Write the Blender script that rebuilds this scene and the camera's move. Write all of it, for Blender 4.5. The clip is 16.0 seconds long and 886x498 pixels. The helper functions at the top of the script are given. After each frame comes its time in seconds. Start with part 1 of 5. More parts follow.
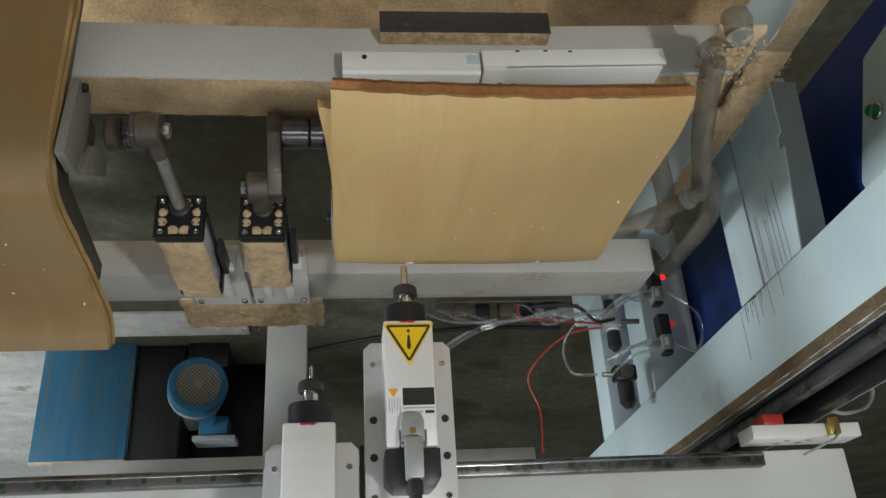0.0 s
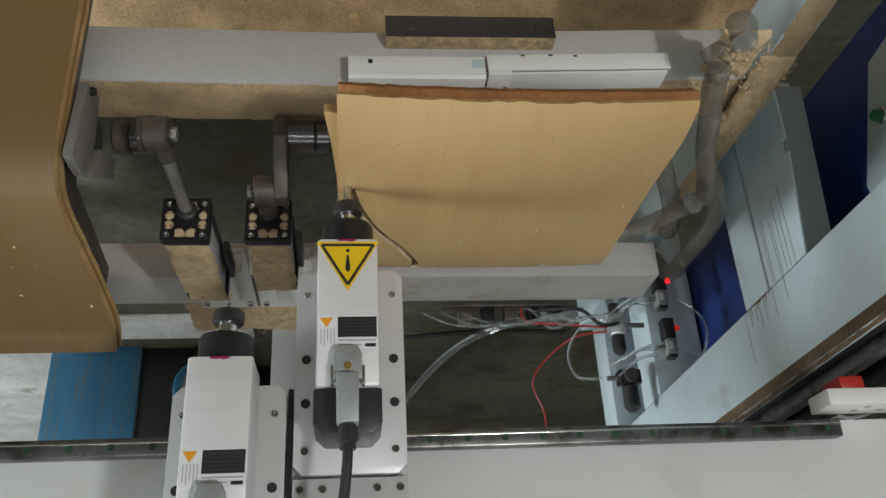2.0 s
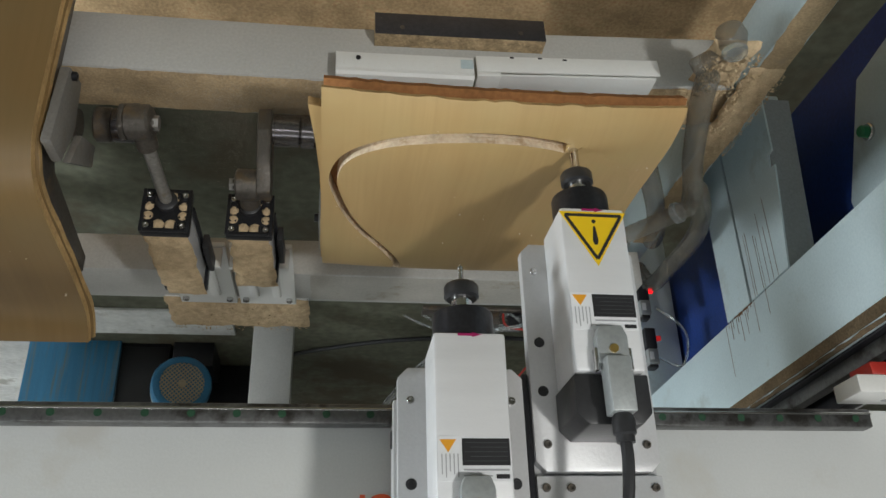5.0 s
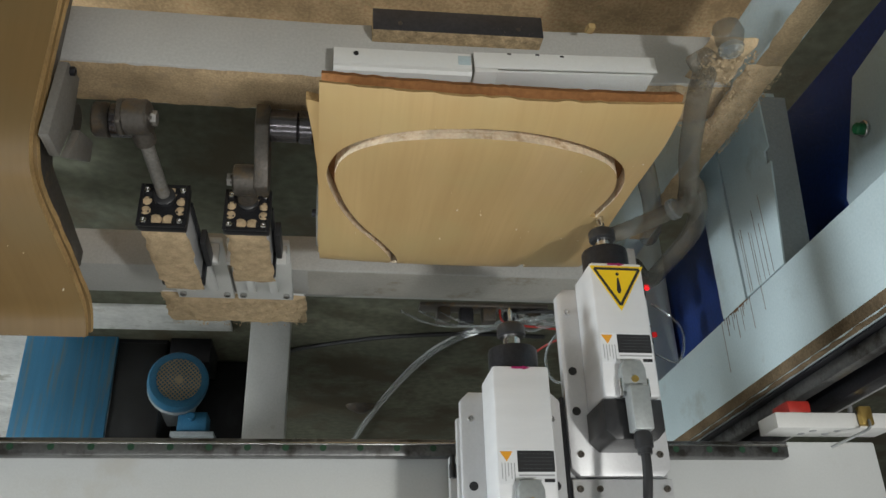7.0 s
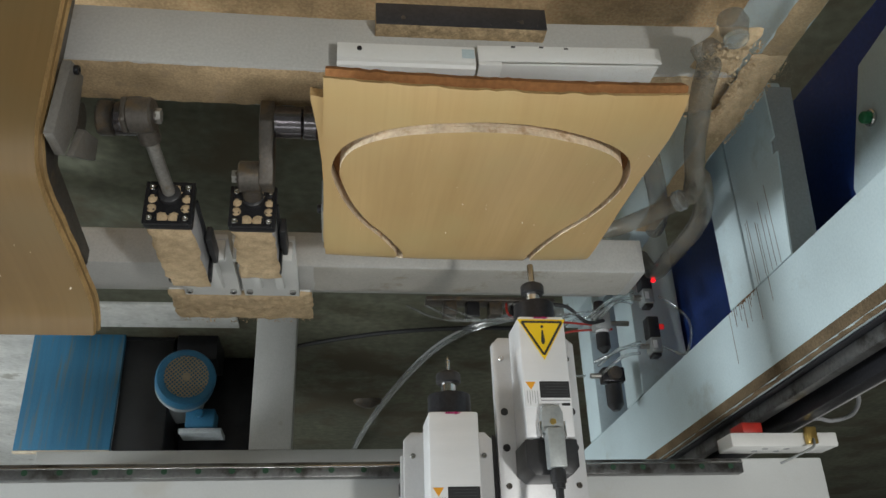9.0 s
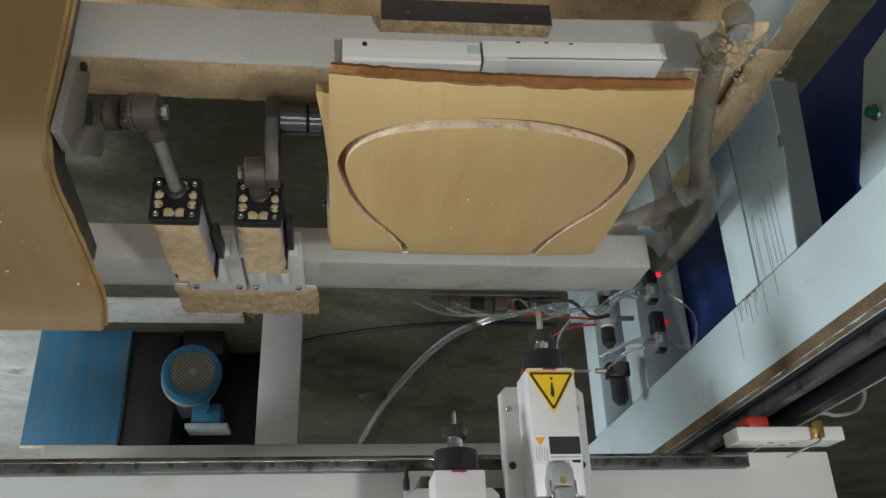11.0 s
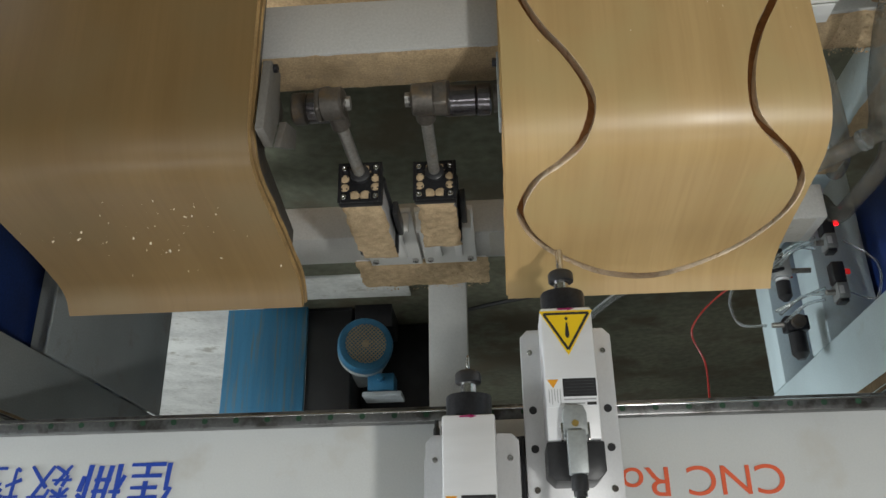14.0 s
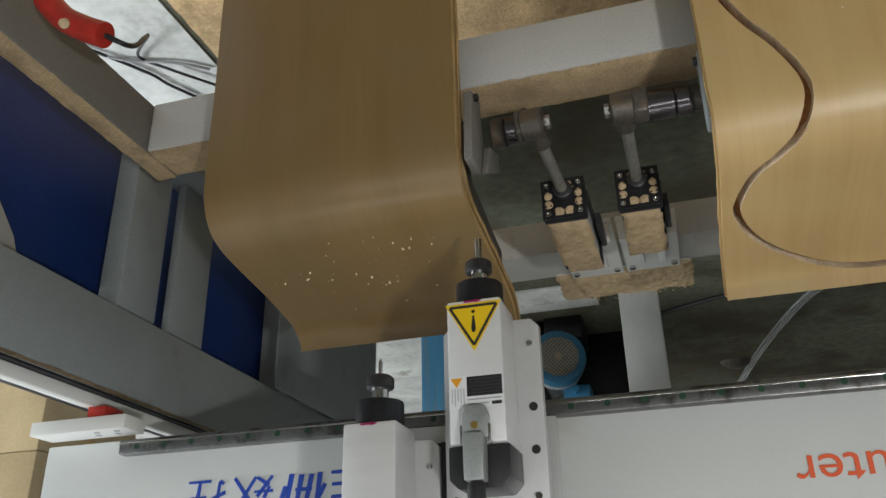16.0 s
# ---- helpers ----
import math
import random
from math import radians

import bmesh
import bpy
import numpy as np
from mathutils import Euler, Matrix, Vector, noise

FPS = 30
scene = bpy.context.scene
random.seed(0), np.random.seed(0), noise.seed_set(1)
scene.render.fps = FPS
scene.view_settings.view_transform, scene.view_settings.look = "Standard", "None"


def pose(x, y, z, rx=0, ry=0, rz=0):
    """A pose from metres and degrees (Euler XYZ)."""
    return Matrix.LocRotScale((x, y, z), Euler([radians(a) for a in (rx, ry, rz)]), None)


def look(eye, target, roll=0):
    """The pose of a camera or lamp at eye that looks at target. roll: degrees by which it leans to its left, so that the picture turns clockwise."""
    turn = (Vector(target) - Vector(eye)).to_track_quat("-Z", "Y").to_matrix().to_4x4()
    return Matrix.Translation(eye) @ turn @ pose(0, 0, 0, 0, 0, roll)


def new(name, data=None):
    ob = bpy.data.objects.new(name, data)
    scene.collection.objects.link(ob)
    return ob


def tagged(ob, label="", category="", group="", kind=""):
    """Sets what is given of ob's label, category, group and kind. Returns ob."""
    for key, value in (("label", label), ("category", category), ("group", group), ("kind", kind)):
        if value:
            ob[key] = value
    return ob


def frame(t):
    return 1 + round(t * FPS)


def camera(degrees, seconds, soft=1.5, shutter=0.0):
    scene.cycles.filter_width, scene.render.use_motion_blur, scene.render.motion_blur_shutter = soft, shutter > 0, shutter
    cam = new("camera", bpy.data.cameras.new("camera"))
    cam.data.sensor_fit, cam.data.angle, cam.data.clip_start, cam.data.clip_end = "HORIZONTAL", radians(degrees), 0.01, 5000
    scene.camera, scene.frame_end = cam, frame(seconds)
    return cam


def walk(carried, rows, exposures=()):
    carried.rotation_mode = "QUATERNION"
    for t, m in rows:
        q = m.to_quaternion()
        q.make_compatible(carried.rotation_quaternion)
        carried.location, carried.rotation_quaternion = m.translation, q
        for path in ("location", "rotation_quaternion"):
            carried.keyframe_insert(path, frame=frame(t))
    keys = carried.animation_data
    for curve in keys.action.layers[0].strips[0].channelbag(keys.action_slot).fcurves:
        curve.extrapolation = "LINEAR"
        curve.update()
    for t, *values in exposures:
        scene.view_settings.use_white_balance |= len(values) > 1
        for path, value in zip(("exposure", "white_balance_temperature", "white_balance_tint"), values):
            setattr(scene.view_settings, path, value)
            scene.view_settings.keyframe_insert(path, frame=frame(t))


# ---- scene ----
cam = camera(56.39, 16.0)
PATH = [
    (0.0, (0.0003, 0.0001, 1.8002), (-0.1738, 1.3356, 1.1398), 176.420),
    (0.5, (0.0023, -0.0022, 1.8017), (-0.1686, 1.3332, 1.1402), 176.522),
    (1.0, (0.0006, -0.0022, 1.8019), (-0.1643, 1.3330, 1.1386), 176.731),
    (1.5, (0.0004, -0.0027, 1.8027), (-0.1632, 1.3315, 1.1371), 176.772),
    (2.0, (0.0014, -0.0040, 1.8022), (-0.1642, 1.3295, 1.1357), 176.707),
    (2.5, (-0.0001, -0.0031, 1.8030), (-0.1676, 1.3289, 1.1339), 176.906),
    (3.0, (-0.0032, 0.0003, 1.8024), (-0.1750, 1.3312, 1.1321), 177.303),
    (3.5, (-0.0057, 0.0067, 1.8029), (-0.1827, 1.3347, 1.1284), 177.650),
    (4.0, (-0.0084, 0.0106, 1.8033), (-0.1890, 1.3373, 1.1272), 177.953),
    (6.5, (-0.0083, 0.0074, 1.8086), (-0.2028, 1.3341, 1.1362), 178.383),
    (7.0, (-0.0080, 0.0070, 1.8093), (-0.2019, 1.3346, 1.1385), 178.309),
    (7.5, (-0.0081, 0.0077, 1.8086), (-0.1998, 1.3372, 1.1409), 178.170),
    (8.0, (-0.0070, 0.0080, 1.8085), (-0.1969, 1.3389, 1.1432), 177.979),
    (8.5, (-0.0073, 0.0091, 1.8085), (-0.1935, 1.3413, 1.1447), 177.862),
    (9.0, (-0.0067, 0.0085, 1.8086), (-0.1919, 1.3418, 1.1467), 177.806),
    (11.5, (-0.0045, 0.0032, 1.8113), (-0.1728, 1.3450, 1.1624), 177.967),
    (12.0, (-0.0012, 0.0001, 1.8143), (-0.1451, 1.3484, 1.1731), 178.326),
    (12.5, (0.0034, -0.0047, 1.8183), (-0.1012, 1.3523, 1.1877), 178.728),
    (13.0, (0.0105, -0.0151, 1.8246), (-0.0386, 1.3505, 1.2060), 179.025),
    (13.5, (0.0257, -0.0307, 1.8296), (0.0417, 1.3396, 1.2196), 179.182),
    (14.0, (0.0424, -0.0496, 1.8330), (0.1339, 1.3191, 1.2263), 179.056),
    (14.5, (0.0548, -0.0642, 1.8386), (0.2257, 1.2940, 1.2253), 179.129),
    (15.0, (0.0681, -0.0746, 1.8390), (0.3184, 1.2692, 1.2213), 179.182),
    (15.5, (0.0932, -0.0758, 1.8334), (0.4106, 1.2504, 1.2086), 178.680),
    (16.0, (0.1118, -0.0816, 1.8322), (0.4991, 1.2217, 1.1987), 178.754),
]
walk(cam, [(t, look(e, g, r)) for t, e, g, r in PATH])

# ---------------------------------------------------------------- light
world = bpy.data.worlds.new("world")
scene.world = world
world.use_nodes = True
wn = world.node_tree
sky = wn.nodes.new("ShaderNodeTexSky")
sky.sky_type = "NISHITA"
sky.sun_disc = False
sky.sun_elevation, sky.sun_rotation = radians(35), radians(90)
wn.links.new(sky.outputs[0], wn.nodes["Background"].inputs[0])
wn.nodes["Background"].inputs[1].default_value = 0.1
FLOOR = 0.3


def area(name, eye, target, sx, sy, watts, colour):
    d = bpy.data.lights.new(name, "AREA")
    d.shape, d.size, d.size_y, d.energy, d.color = "RECTANGLE", sx, sy, watts, colour
    ob = new(name, d)
    ob.matrix_world = look(eye, target)
    return ob


area("lamp_ceiling_near", (-1.16, -1.38, 2.65), (-0.2, 0.9, 0.9), 0.16, 0.11, 35, (0.98, 0.98, 0.94))
area("lamp_ceiling_row", (0.1, -0.1, 4.2), (0.1, 1.2, 0.6), 4.6, 0.30, 15, (0.95, 0.98, 1.0))
area("lamp_ceiling_rear", (0.1, -3.2, 3.9), (0.1, 1.2, 0.9), 5.0, 0.30, 35, (0.97, 0.98, 0.97))
area("lamp_high_window", (6.6, 0.9, 3.0), (-0.8, 1.5, 1.0), 1.9, 1.1, 360, (0.88, 0.96, 1.0))
area("lamp_doorway", (6.8, 3.5, 1.7), (1.6, 3.0, 0.3), 3.6, 2.6, 140, (0.96, 0.98, 0.95))

# ---------------------------------------------------------------- materials


def material(name, base, rough=0.5, metal=0.0, vary=0.12, scale=8.0, bump=0.05, fine=60.0, spec=0.5, second=None, cover=0.5, stretch=(1, 1, 1), coords="Object"):
    m = bpy.data.materials.new(name)
    m.use_nodes = True
    nt = m.node_tree
    bs = nt.nodes["Principled BSDF"]
    bs.inputs["Roughness"].default_value, bs.inputs["Metallic"].default_value = rough, metal
    bs.inputs["Specular IOR Level"].default_value = spec
    tc = nt.nodes.new("ShaderNodeTexCoord")
    mp = nt.nodes.new("ShaderNodeMapping")
    mp.inputs["Scale"].default_value = stretch
    nt.links.new(tc.outputs[coords], mp.inputs[0])
    n1 = nt.nodes.new("ShaderNodeTexNoise")
    n1.inputs["Scale"].default_value, n1.inputs["Detail"].default_value = scale, 5
    n2 = nt.nodes.new("ShaderNodeTexNoise")
    n2.inputs["Scale"].default_value, n2.inputs["Detail"].default_value = fine, 4
    nt.links.new(mp.outputs[0], n1.inputs[0])
    nt.links.new(mp.outputs[0], n2.inputs[0])
    ramp = nt.nodes.new("ShaderNodeValToRGB")
    lo, hi = [max(0, c * (1 - vary)) for c in base], [min(1, c * (1 + vary)) for c in base]
    ramp.color_ramp.elements[0].color, ramp.color_ramp.elements[1].color = (*lo, 1), (*hi, 1)
    ramp.color_ramp.elements[0].position, ramp.color_ramp.elements[1].position = 0.32, 0.68
    nt.links.new(n1.outputs[0], ramp.inputs[0])
    mix = nt.nodes.new("ShaderNodeMixRGB")
    mix.blend_type = "OVERLAY"
    mix.inputs[0].default_value = min(1, vary * 2.2)
    nt.links.new(ramp.outputs[0], mix.inputs[1])
    nt.links.new(n2.outputs[0], mix.inputs[2])
    out = mix.outputs[0]
    if second:
        r2 = nt.nodes.new("ShaderNodeValToRGB")
        r2.color_ramp.elements[0].position, r2.color_ramp.elements[1].position = 1 - cover - 0.06, 1 - cover + 0.06
        n3 = nt.nodes.new("ShaderNodeTexNoise")
        n3.inputs["Scale"].default_value, n3.inputs["Detail"].default_value, n3.inputs["Roughness"].default_value = scale * 1.7, 8, 0.65
        nt.links.new(mp.outputs[0], n3.inputs[0])
        nt.links.new(n3.outputs[0], r2.inputs[0])
        m2 = nt.nodes.new("ShaderNodeMixRGB")
        nt.links.new(r2.outputs[0], m2.inputs[0])
        nt.links.new(out, m2.inputs[1])
        m2.inputs[2].default_value = (*second, 1)
        out = m2.outputs[0]
    nt.links.new(out, bs.inputs["Base Color"])
    if bump:
        b = nt.nodes.new("ShaderNodeBump")
        b.inputs["Strength"].default_value, b.inputs["Distance"].default_value = min(1, bump * 4), 0.002
        nt.links.new(n2.outputs[0], b.inputs["Height"])
        nt.links.new(b.outputs[0], bs.inputs["Normal"])
    return m


def glass(name, tint, rough=0.1):
    m = bpy.data.materials.new(name)
    m.use_nodes = True
    bs = m.node_tree.nodes["Principled BSDF"]
    bs.inputs["Base Color"].default_value = (*tint, 1)
    bs.inputs["Roughness"].default_value, bs.inputs["IOR"].default_value = rough, 1.42
    bs.inputs["Transmission Weight"].default_value = 0.9
    return m


def glow(name, colour, strength):
    m = bpy.data.materials.new(name)
    m.use_nodes = True
    bs = m.node_tree.nodes["Principled BSDF"]
    bs.inputs["Base Color"].default_value = (*colour, 1)
    bs.inputs["Emission Color"].default_value, bs.inputs["Emission Strength"].default_value = (*colour, 1), strength
    return m


def veneer(name, base, stain, rough=0.38):
    """Sliced veneer: fine streaks along the bend, cloudy tone and patches of glue stain."""
    m = bpy.data.materials.new(name)
    m.use_nodes = True
    nt = m.node_tree
    bs = nt.nodes["Principled BSDF"]
    bs.inputs["Specular IOR Level"].default_value = 0.66
    tc = nt.nodes.new("ShaderNodeTexCoord")

    def cloud(scale, stretch, detail):
        mp = nt.nodes.new("ShaderNodeMapping")
        mp.inputs["Scale"].default_value = stretch
        nt.links.new(tc.outputs["Object"], mp.inputs[0])
        n = nt.nodes.new("ShaderNodeTexNoise")
        n.inputs["Scale"].default_value, n.inputs["Detail"].default_value = scale, detail
        nt.links.new(mp.outputs[0], n.inputs[0])
        return n.outputs[0]

    def between(fac, lo, hi, a, b):
        r = nt.nodes.new("ShaderNodeMapRange")
        r.inputs[1].default_value, r.inputs[2].default_value, r.inputs[3].default_value, r.inputs[4].default_value = lo, hi, a, b
        nt.links.new(fac, r.inputs[0])
        return r.outputs[0]

    def blend(fac, one, two, kind="MIX"):
        n = nt.nodes.new("ShaderNodeMixRGB")
        n.blend_type = kind
        nt.links.new(fac, n.inputs[0])
        for k, c in ((1, one), (2, two)):
            if isinstance(c, tuple):
                n.inputs[k].default_value = (*c, 1)
            else:
                nt.links.new(c, n.inputs[k])
        return n.outputs[0]
    streak, broad, patch = cloud(1, (140, 5, 5), 5), cloud(1, (26, 2, 2), 3), cloud(5, (1, 1, 1), 4)
    dark = tuple(c * k for c, k in zip(base, (0.80, 0.77, 0.70)))
    c = blend(between(broad, 0.35, 0.65, 0, 0.55), base, dark)
    c = blend(between(streak, 0.45, 0.75, 0, 0.45), c, dark)
    c = blend(between(patch, 0.46, 0.66, 0, 0.75), c, stain)
    nt.links.new(c, bs.inputs["Base Color"])
    nt.links.new(between(patch, 0.3, 0.7, rough - 0.05, rough + 0.10), bs.inputs["Roughness"])
    b = nt.nodes.new("ShaderNodeBump")
    b.inputs["Strength"].default_value, b.inputs["Distance"].default_value = 0.03, 0.001
    nt.links.new(streak, b.inputs["Height"])
    nt.links.new(b.outputs[0], bs.inputs["Normal"])
    return m


WOOD = veneer("beech_veneer", (0.505, 0.338, 0.150), (0.460, 0.338, 0.150))
# the left shell's veneer: its weaker light is put into a darker colour
WOOD_DIMMED = veneer("shade_dimmed_veneer", (0.218, 0.136, 0.053), (0.198, 0.134, 0.057))
PLY_EDGE = material("plywood_edge", (0.50, 0.33, 0.15), 0.8, 0, 0.2, 20, 0.1, 200, 0.2)
PLY_UNDER = material("glue_stained_ply", (0.30, 0.135, 0.050), 0.8, 0, 0.2, 12, 0.1, 150, 0.2)
CUT_WOOD = material("routed_ply_wall", (0.66, 0.53, 0.38), 0.85, 0, 0.2, 30, 0.1, 200, 0.2, second=(0.46, 0.31, 0.18), cover=0.40)
PALE_WOOD = material("fresh_cut_wood", (0.80, 0.70, 0.55), 0.85, 0, 0.15, 30, 0.1, 200, 0.2)
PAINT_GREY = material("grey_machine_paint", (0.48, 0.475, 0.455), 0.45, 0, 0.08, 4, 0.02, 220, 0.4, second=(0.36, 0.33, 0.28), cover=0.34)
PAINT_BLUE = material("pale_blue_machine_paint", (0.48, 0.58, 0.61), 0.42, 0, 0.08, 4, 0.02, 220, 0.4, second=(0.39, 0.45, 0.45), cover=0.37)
# frame paint darkened: shade on the +x side is put into its colour
PAINT_SHADE = material("shade_darkened_machine_paint", (0.235, 0.258, 0.265), 0.45, 0, 0.10, 4, 0.03, 220, 0.4, second=(0.20, 0.20, 0.19), cover=0.36)
PAINT_DARK = material("dark_brownish_grey_paint", (0.185, 0.175, 0.16), 0.6, 0, 0.12, 5, 0.05, 220, 0.3, second=(0.15, 0.13, 0.105), cover=0.38)
PAINT_WHITE = material("white_gantry_paint", (0.63, 0.645, 0.64), 0.4, 0, 0.05, 3, 0.03, 260, 0.4, second=(0.585, 0.58, 0.55), cover=0.36)
WHITE_STEEL = material("white_painted_steel", (0.74, 0.74, 0.72), 0.4, 0, 0.05, 6, 0.03, 200, 0.4)
ALU = material("anodised_aluminium", (0.62, 0.62, 0.63), 0.42, 0.35, 0.05, 6, 0.03, 300, 0.5)
SPINDLE_ALU = material("brushed_spindle_housing", (0.72, 0.72, 0.73), 0.40, 0.20, 0.04, 6, 0.03, 300, 0.5, stretch=(1, 1, 8))
STEEL = material("polished_steel", (0.62, 0.61, 0.60), 0.18, 1.0, 0.08, 12, 0.02, 300)
DULL_STEEL = material("dusty_steel", (0.11, 0.098, 0.085), 0.42, 0.55, 0.2, 14, 0.08, 200, second=(0.17, 0.125, 0.08), cover=0.40)
DARK_STEEL = material("shiny_dark_steel", (0.16, 0.15, 0.16), 0.2, 0.9, 0.15, 12, 0.03, 200, second=(0.10, 0.085, 0.07), cover=0.35)
ROD_STEEL = material("dust_filmed_rod", (0.30, 0.29, 0.27), 0.38, 0.55, 0.2, 14, 0.06, 200, second=(0.24, 0.19, 0.13), cover=0.38)
BLACK = material("black_plastic", (0.025, 0.025, 0.027), 0.38, 0, 0.15, 10, 0.03, 200)
BLACK_STEEL = material("black_oxide_steel", (0.035, 0.035, 0.04), 0.35, 0.6, 0.2, 12, 0.04, 200)
RAIL = material("linear_rail_steel", (0.17, 0.17, 0.17), 0.35, 0.8, 0.15, 10, 0.04, 160, second=(0.06, 0.055, 0.05), cover=0.45)
GREEN = material("green_plastic_plug", (0.01, 0.14, 0.05), 0.4, 0, 0.1)
PLUG = material("dark_green_plug", (0.012, 0.055, 0.026), 0.5, 0, 0.1)
SAWDUST = material("sawdust", (0.53, 0.40, 0.25), 0.95, 0, 0.15, 60, 0.7, 320, 0.1)
DUSTY = material("sawdust_on_paint", (0.44, 0.325, 0.195), 0.9, 0, 0.22, 12, 0.5, 260, 0.15, second=(0.33, 0.25, 0.165), cover=0.38)
BLUE_PANEL = material("dark_blue_panel", (0.012, 0.035, 0.16), 0.4, 0, 0.2, 4, 0.03, 120, 0.4)
BLUE_SHEET = material("rusty_blue_sheet", (0.05, 0.22, 0.40), 0.5, 0, 0.12, 3, 0.05, 120, 0.4, second=(0.125, 0.205, 0.245), cover=0.43, stretch=(9, 1, 0.5))
BLUE_MOTOR = material("blue_motor_enamel", (0.035, 0.17, 0.31), 0.4, 0, 0.15, 8, 0.05, 150, 0.5)
MOTOR_DUST = material("dusty_motor_housing", (0.42, 0.46, 0.48), 0.7, 0, 0.15, 12, 0.1, 150, 0.3, second=(0.25, 0.10, 0.05), cover=0.25)
FAN_GREY = material("fan_guard_wire", (0.42, 0.37, 0.28), 0.5, 0.2, 0.1)
YELLOW = material("yellow_warning_film", (0.80, 0.53, 0.01), 0.4, 0, 0.04)
RED = material("red_plastic", (0.45, 0.03, 0.02), 0.4, 0, 0.15)
MAGENTA = material("magenta_arrow_film", (0.28, 0.008, 0.085), 0.4, 0, 0.05)
ORANGE = material("orange_red_vinyl", (0.78, 0.12, 0.04), 0.45, 0, 0.04)
BLUE_VINYL = material("blue_vinyl", (0.02, 0.07, 0.45), 0.45, 0, 0.04)
LABEL = material("white_label_film", (0.75, 0.76, 0.78), 0.4, 0, 0.04)
LABEL_BLACK = material("black_label_print", (0.02, 0.02, 0.022), 0.4, 0, 0.05)
LABEL_GREY = material("grey_label_print", (0.36, 0.365, 0.38), 0.5, 0, 0.05)
LABEL_FAINT = material("faint_label_print", (0.055, 0.057, 0.062), 0.5, 0, 0.05)
CONNECTOR = material("cast_grey_connector", (0.36, 0.38, 0.38), 0.45, 0.4, 0.08, 10, 0.05, 200)
RUBBER = material("black_cable_rubber", (0.02, 0.02, 0.022), 0.55, 0, 0.1)
RED_WIRE = material("red_wire", (0.36, 0.03, 0.022), 0.45, 0, 0.1)
CHIPBOARD = material("chipboard", (0.47, 0.35, 0.21), 0.9, 0, 0.3, 60, 0.3, 260, 0.15)
LAMINATE = material("black_laminate", (0.035, 0.033, 0.036), 0.4, 0, 0.25, 9, 0.05, 200)
HOSE = glass("clear_pvc_hose", (0.90, 0.95, 0.96), 0.05)
DUST_HOSE = material("dusty_clear_duct", (0.17, 0.158, 0.13), 0.14, 0, 0.35, 24, 0.05, 160, 0.9, second=(0.34, 0.26, 0.155), cover=0.40)
DUST_HOSE.node_tree.nodes["Principled BSDF"].inputs["Alpha"].default_value = 0.54
LED = glow("red_led", (1.0, 0.006, 0.010), 3.0)
# sawdust brown, with the shade under the machine put into the colour too
FLOOR_MAT = material("shaded_sawdust_concrete", (0.115, 0.118, 0.084), 0.8, 0, 0.26, 1.3, 0.25, 24, 0.25, second=(0.088, 0.076, 0.050), cover=0.45)
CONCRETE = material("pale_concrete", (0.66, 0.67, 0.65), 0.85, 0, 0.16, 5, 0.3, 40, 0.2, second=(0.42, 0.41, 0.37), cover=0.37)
WALL = material("dull_plaster", (0.42, 0.41, 0.39), 0.9, 0, 0.1, 1.5, 0.1, 60, 0.2)
DUSTY_WHITE = material("dusty_white_paint", (0.42, 0.40, 0.36), 0.5, 0, 0.08, 8, 0.05, 200, 0.3, second=(0.30, 0.26, 0.20), cover=0.38)
RUST_DUST = material("rusty_dust", (0.150, 0.110, 0.068), 0.9, 0, 0.3, 14, 0.3, 200, 0.1)
RUST = material("rust_stain", (0.135, 0.075, 0.038), 0.8, 0, 0.3, 20, 0.1, 150, 0.2)
BRASS = material("brass_fitting", (0.55, 0.38, 0.12), 0.35, 0.9, 0.1)

# ---------------------------------------------------------------- mesh helpers


def mesh_of(name, bm, mat, smooth=False):
    me = bpy.data.meshes.new(name)
    bmesh.ops.recalc_face_normals(bm, faces=bm.faces[:])
    if smooth:
        for f in bm.faces:
            f.smooth = True
    bm.to_mesh(me)
    bm.free()
    for m in (mat if isinstance(mat, (list, tuple)) else [mat]):
        me.materials.append(m)
    if smooth:
        me.set_sharp_from_angle(angle=radians(35))
    return me


def part(name, bm, mat, parent=None, label="", smooth=True):
    ob = new(name, mesh_of(name, bm, mat, smooth))
    ob.parent = parent
    return tagged(ob, label)


def thing(name, at, label, category, group="", kind=""):
    ob = new(name)
    ob.empty_display_size = 0.05
    ob.location = at
    return tagged(ob, label, category, group, kind)


def box(x0, x1, y0, y1, z0, z1, bevel=0.002, bm=None, m=None):
    own = bm is None
    b = bmesh.new()
    bmesh.ops.create_cube(b, size=1)
    for v in b.verts:
        v.co = Vector(((x0 + x1) / 2 + v.co.x * (x1 - x0), (y0 + y1) / 2 + v.co.y * (y1 - y0), (z0 + z1) / 2 + v.co.z * (z1 - z0)))
    if bevel:
        bmesh.ops.bevel(b, geom=b.edges[:], offset=bevel, segments=2, affect="EDGES", profile=0.5)
    if m is not None:
        b.transform(m)
    if own:
        return b
    return join(bm, b)


def join(bm, b):
    me = bpy.data.meshes.new("tmp")
    b.to_mesh(me)
    b.free()
    bm.from_mesh(me)
    bpy.data.meshes.remove(me)
    return bm


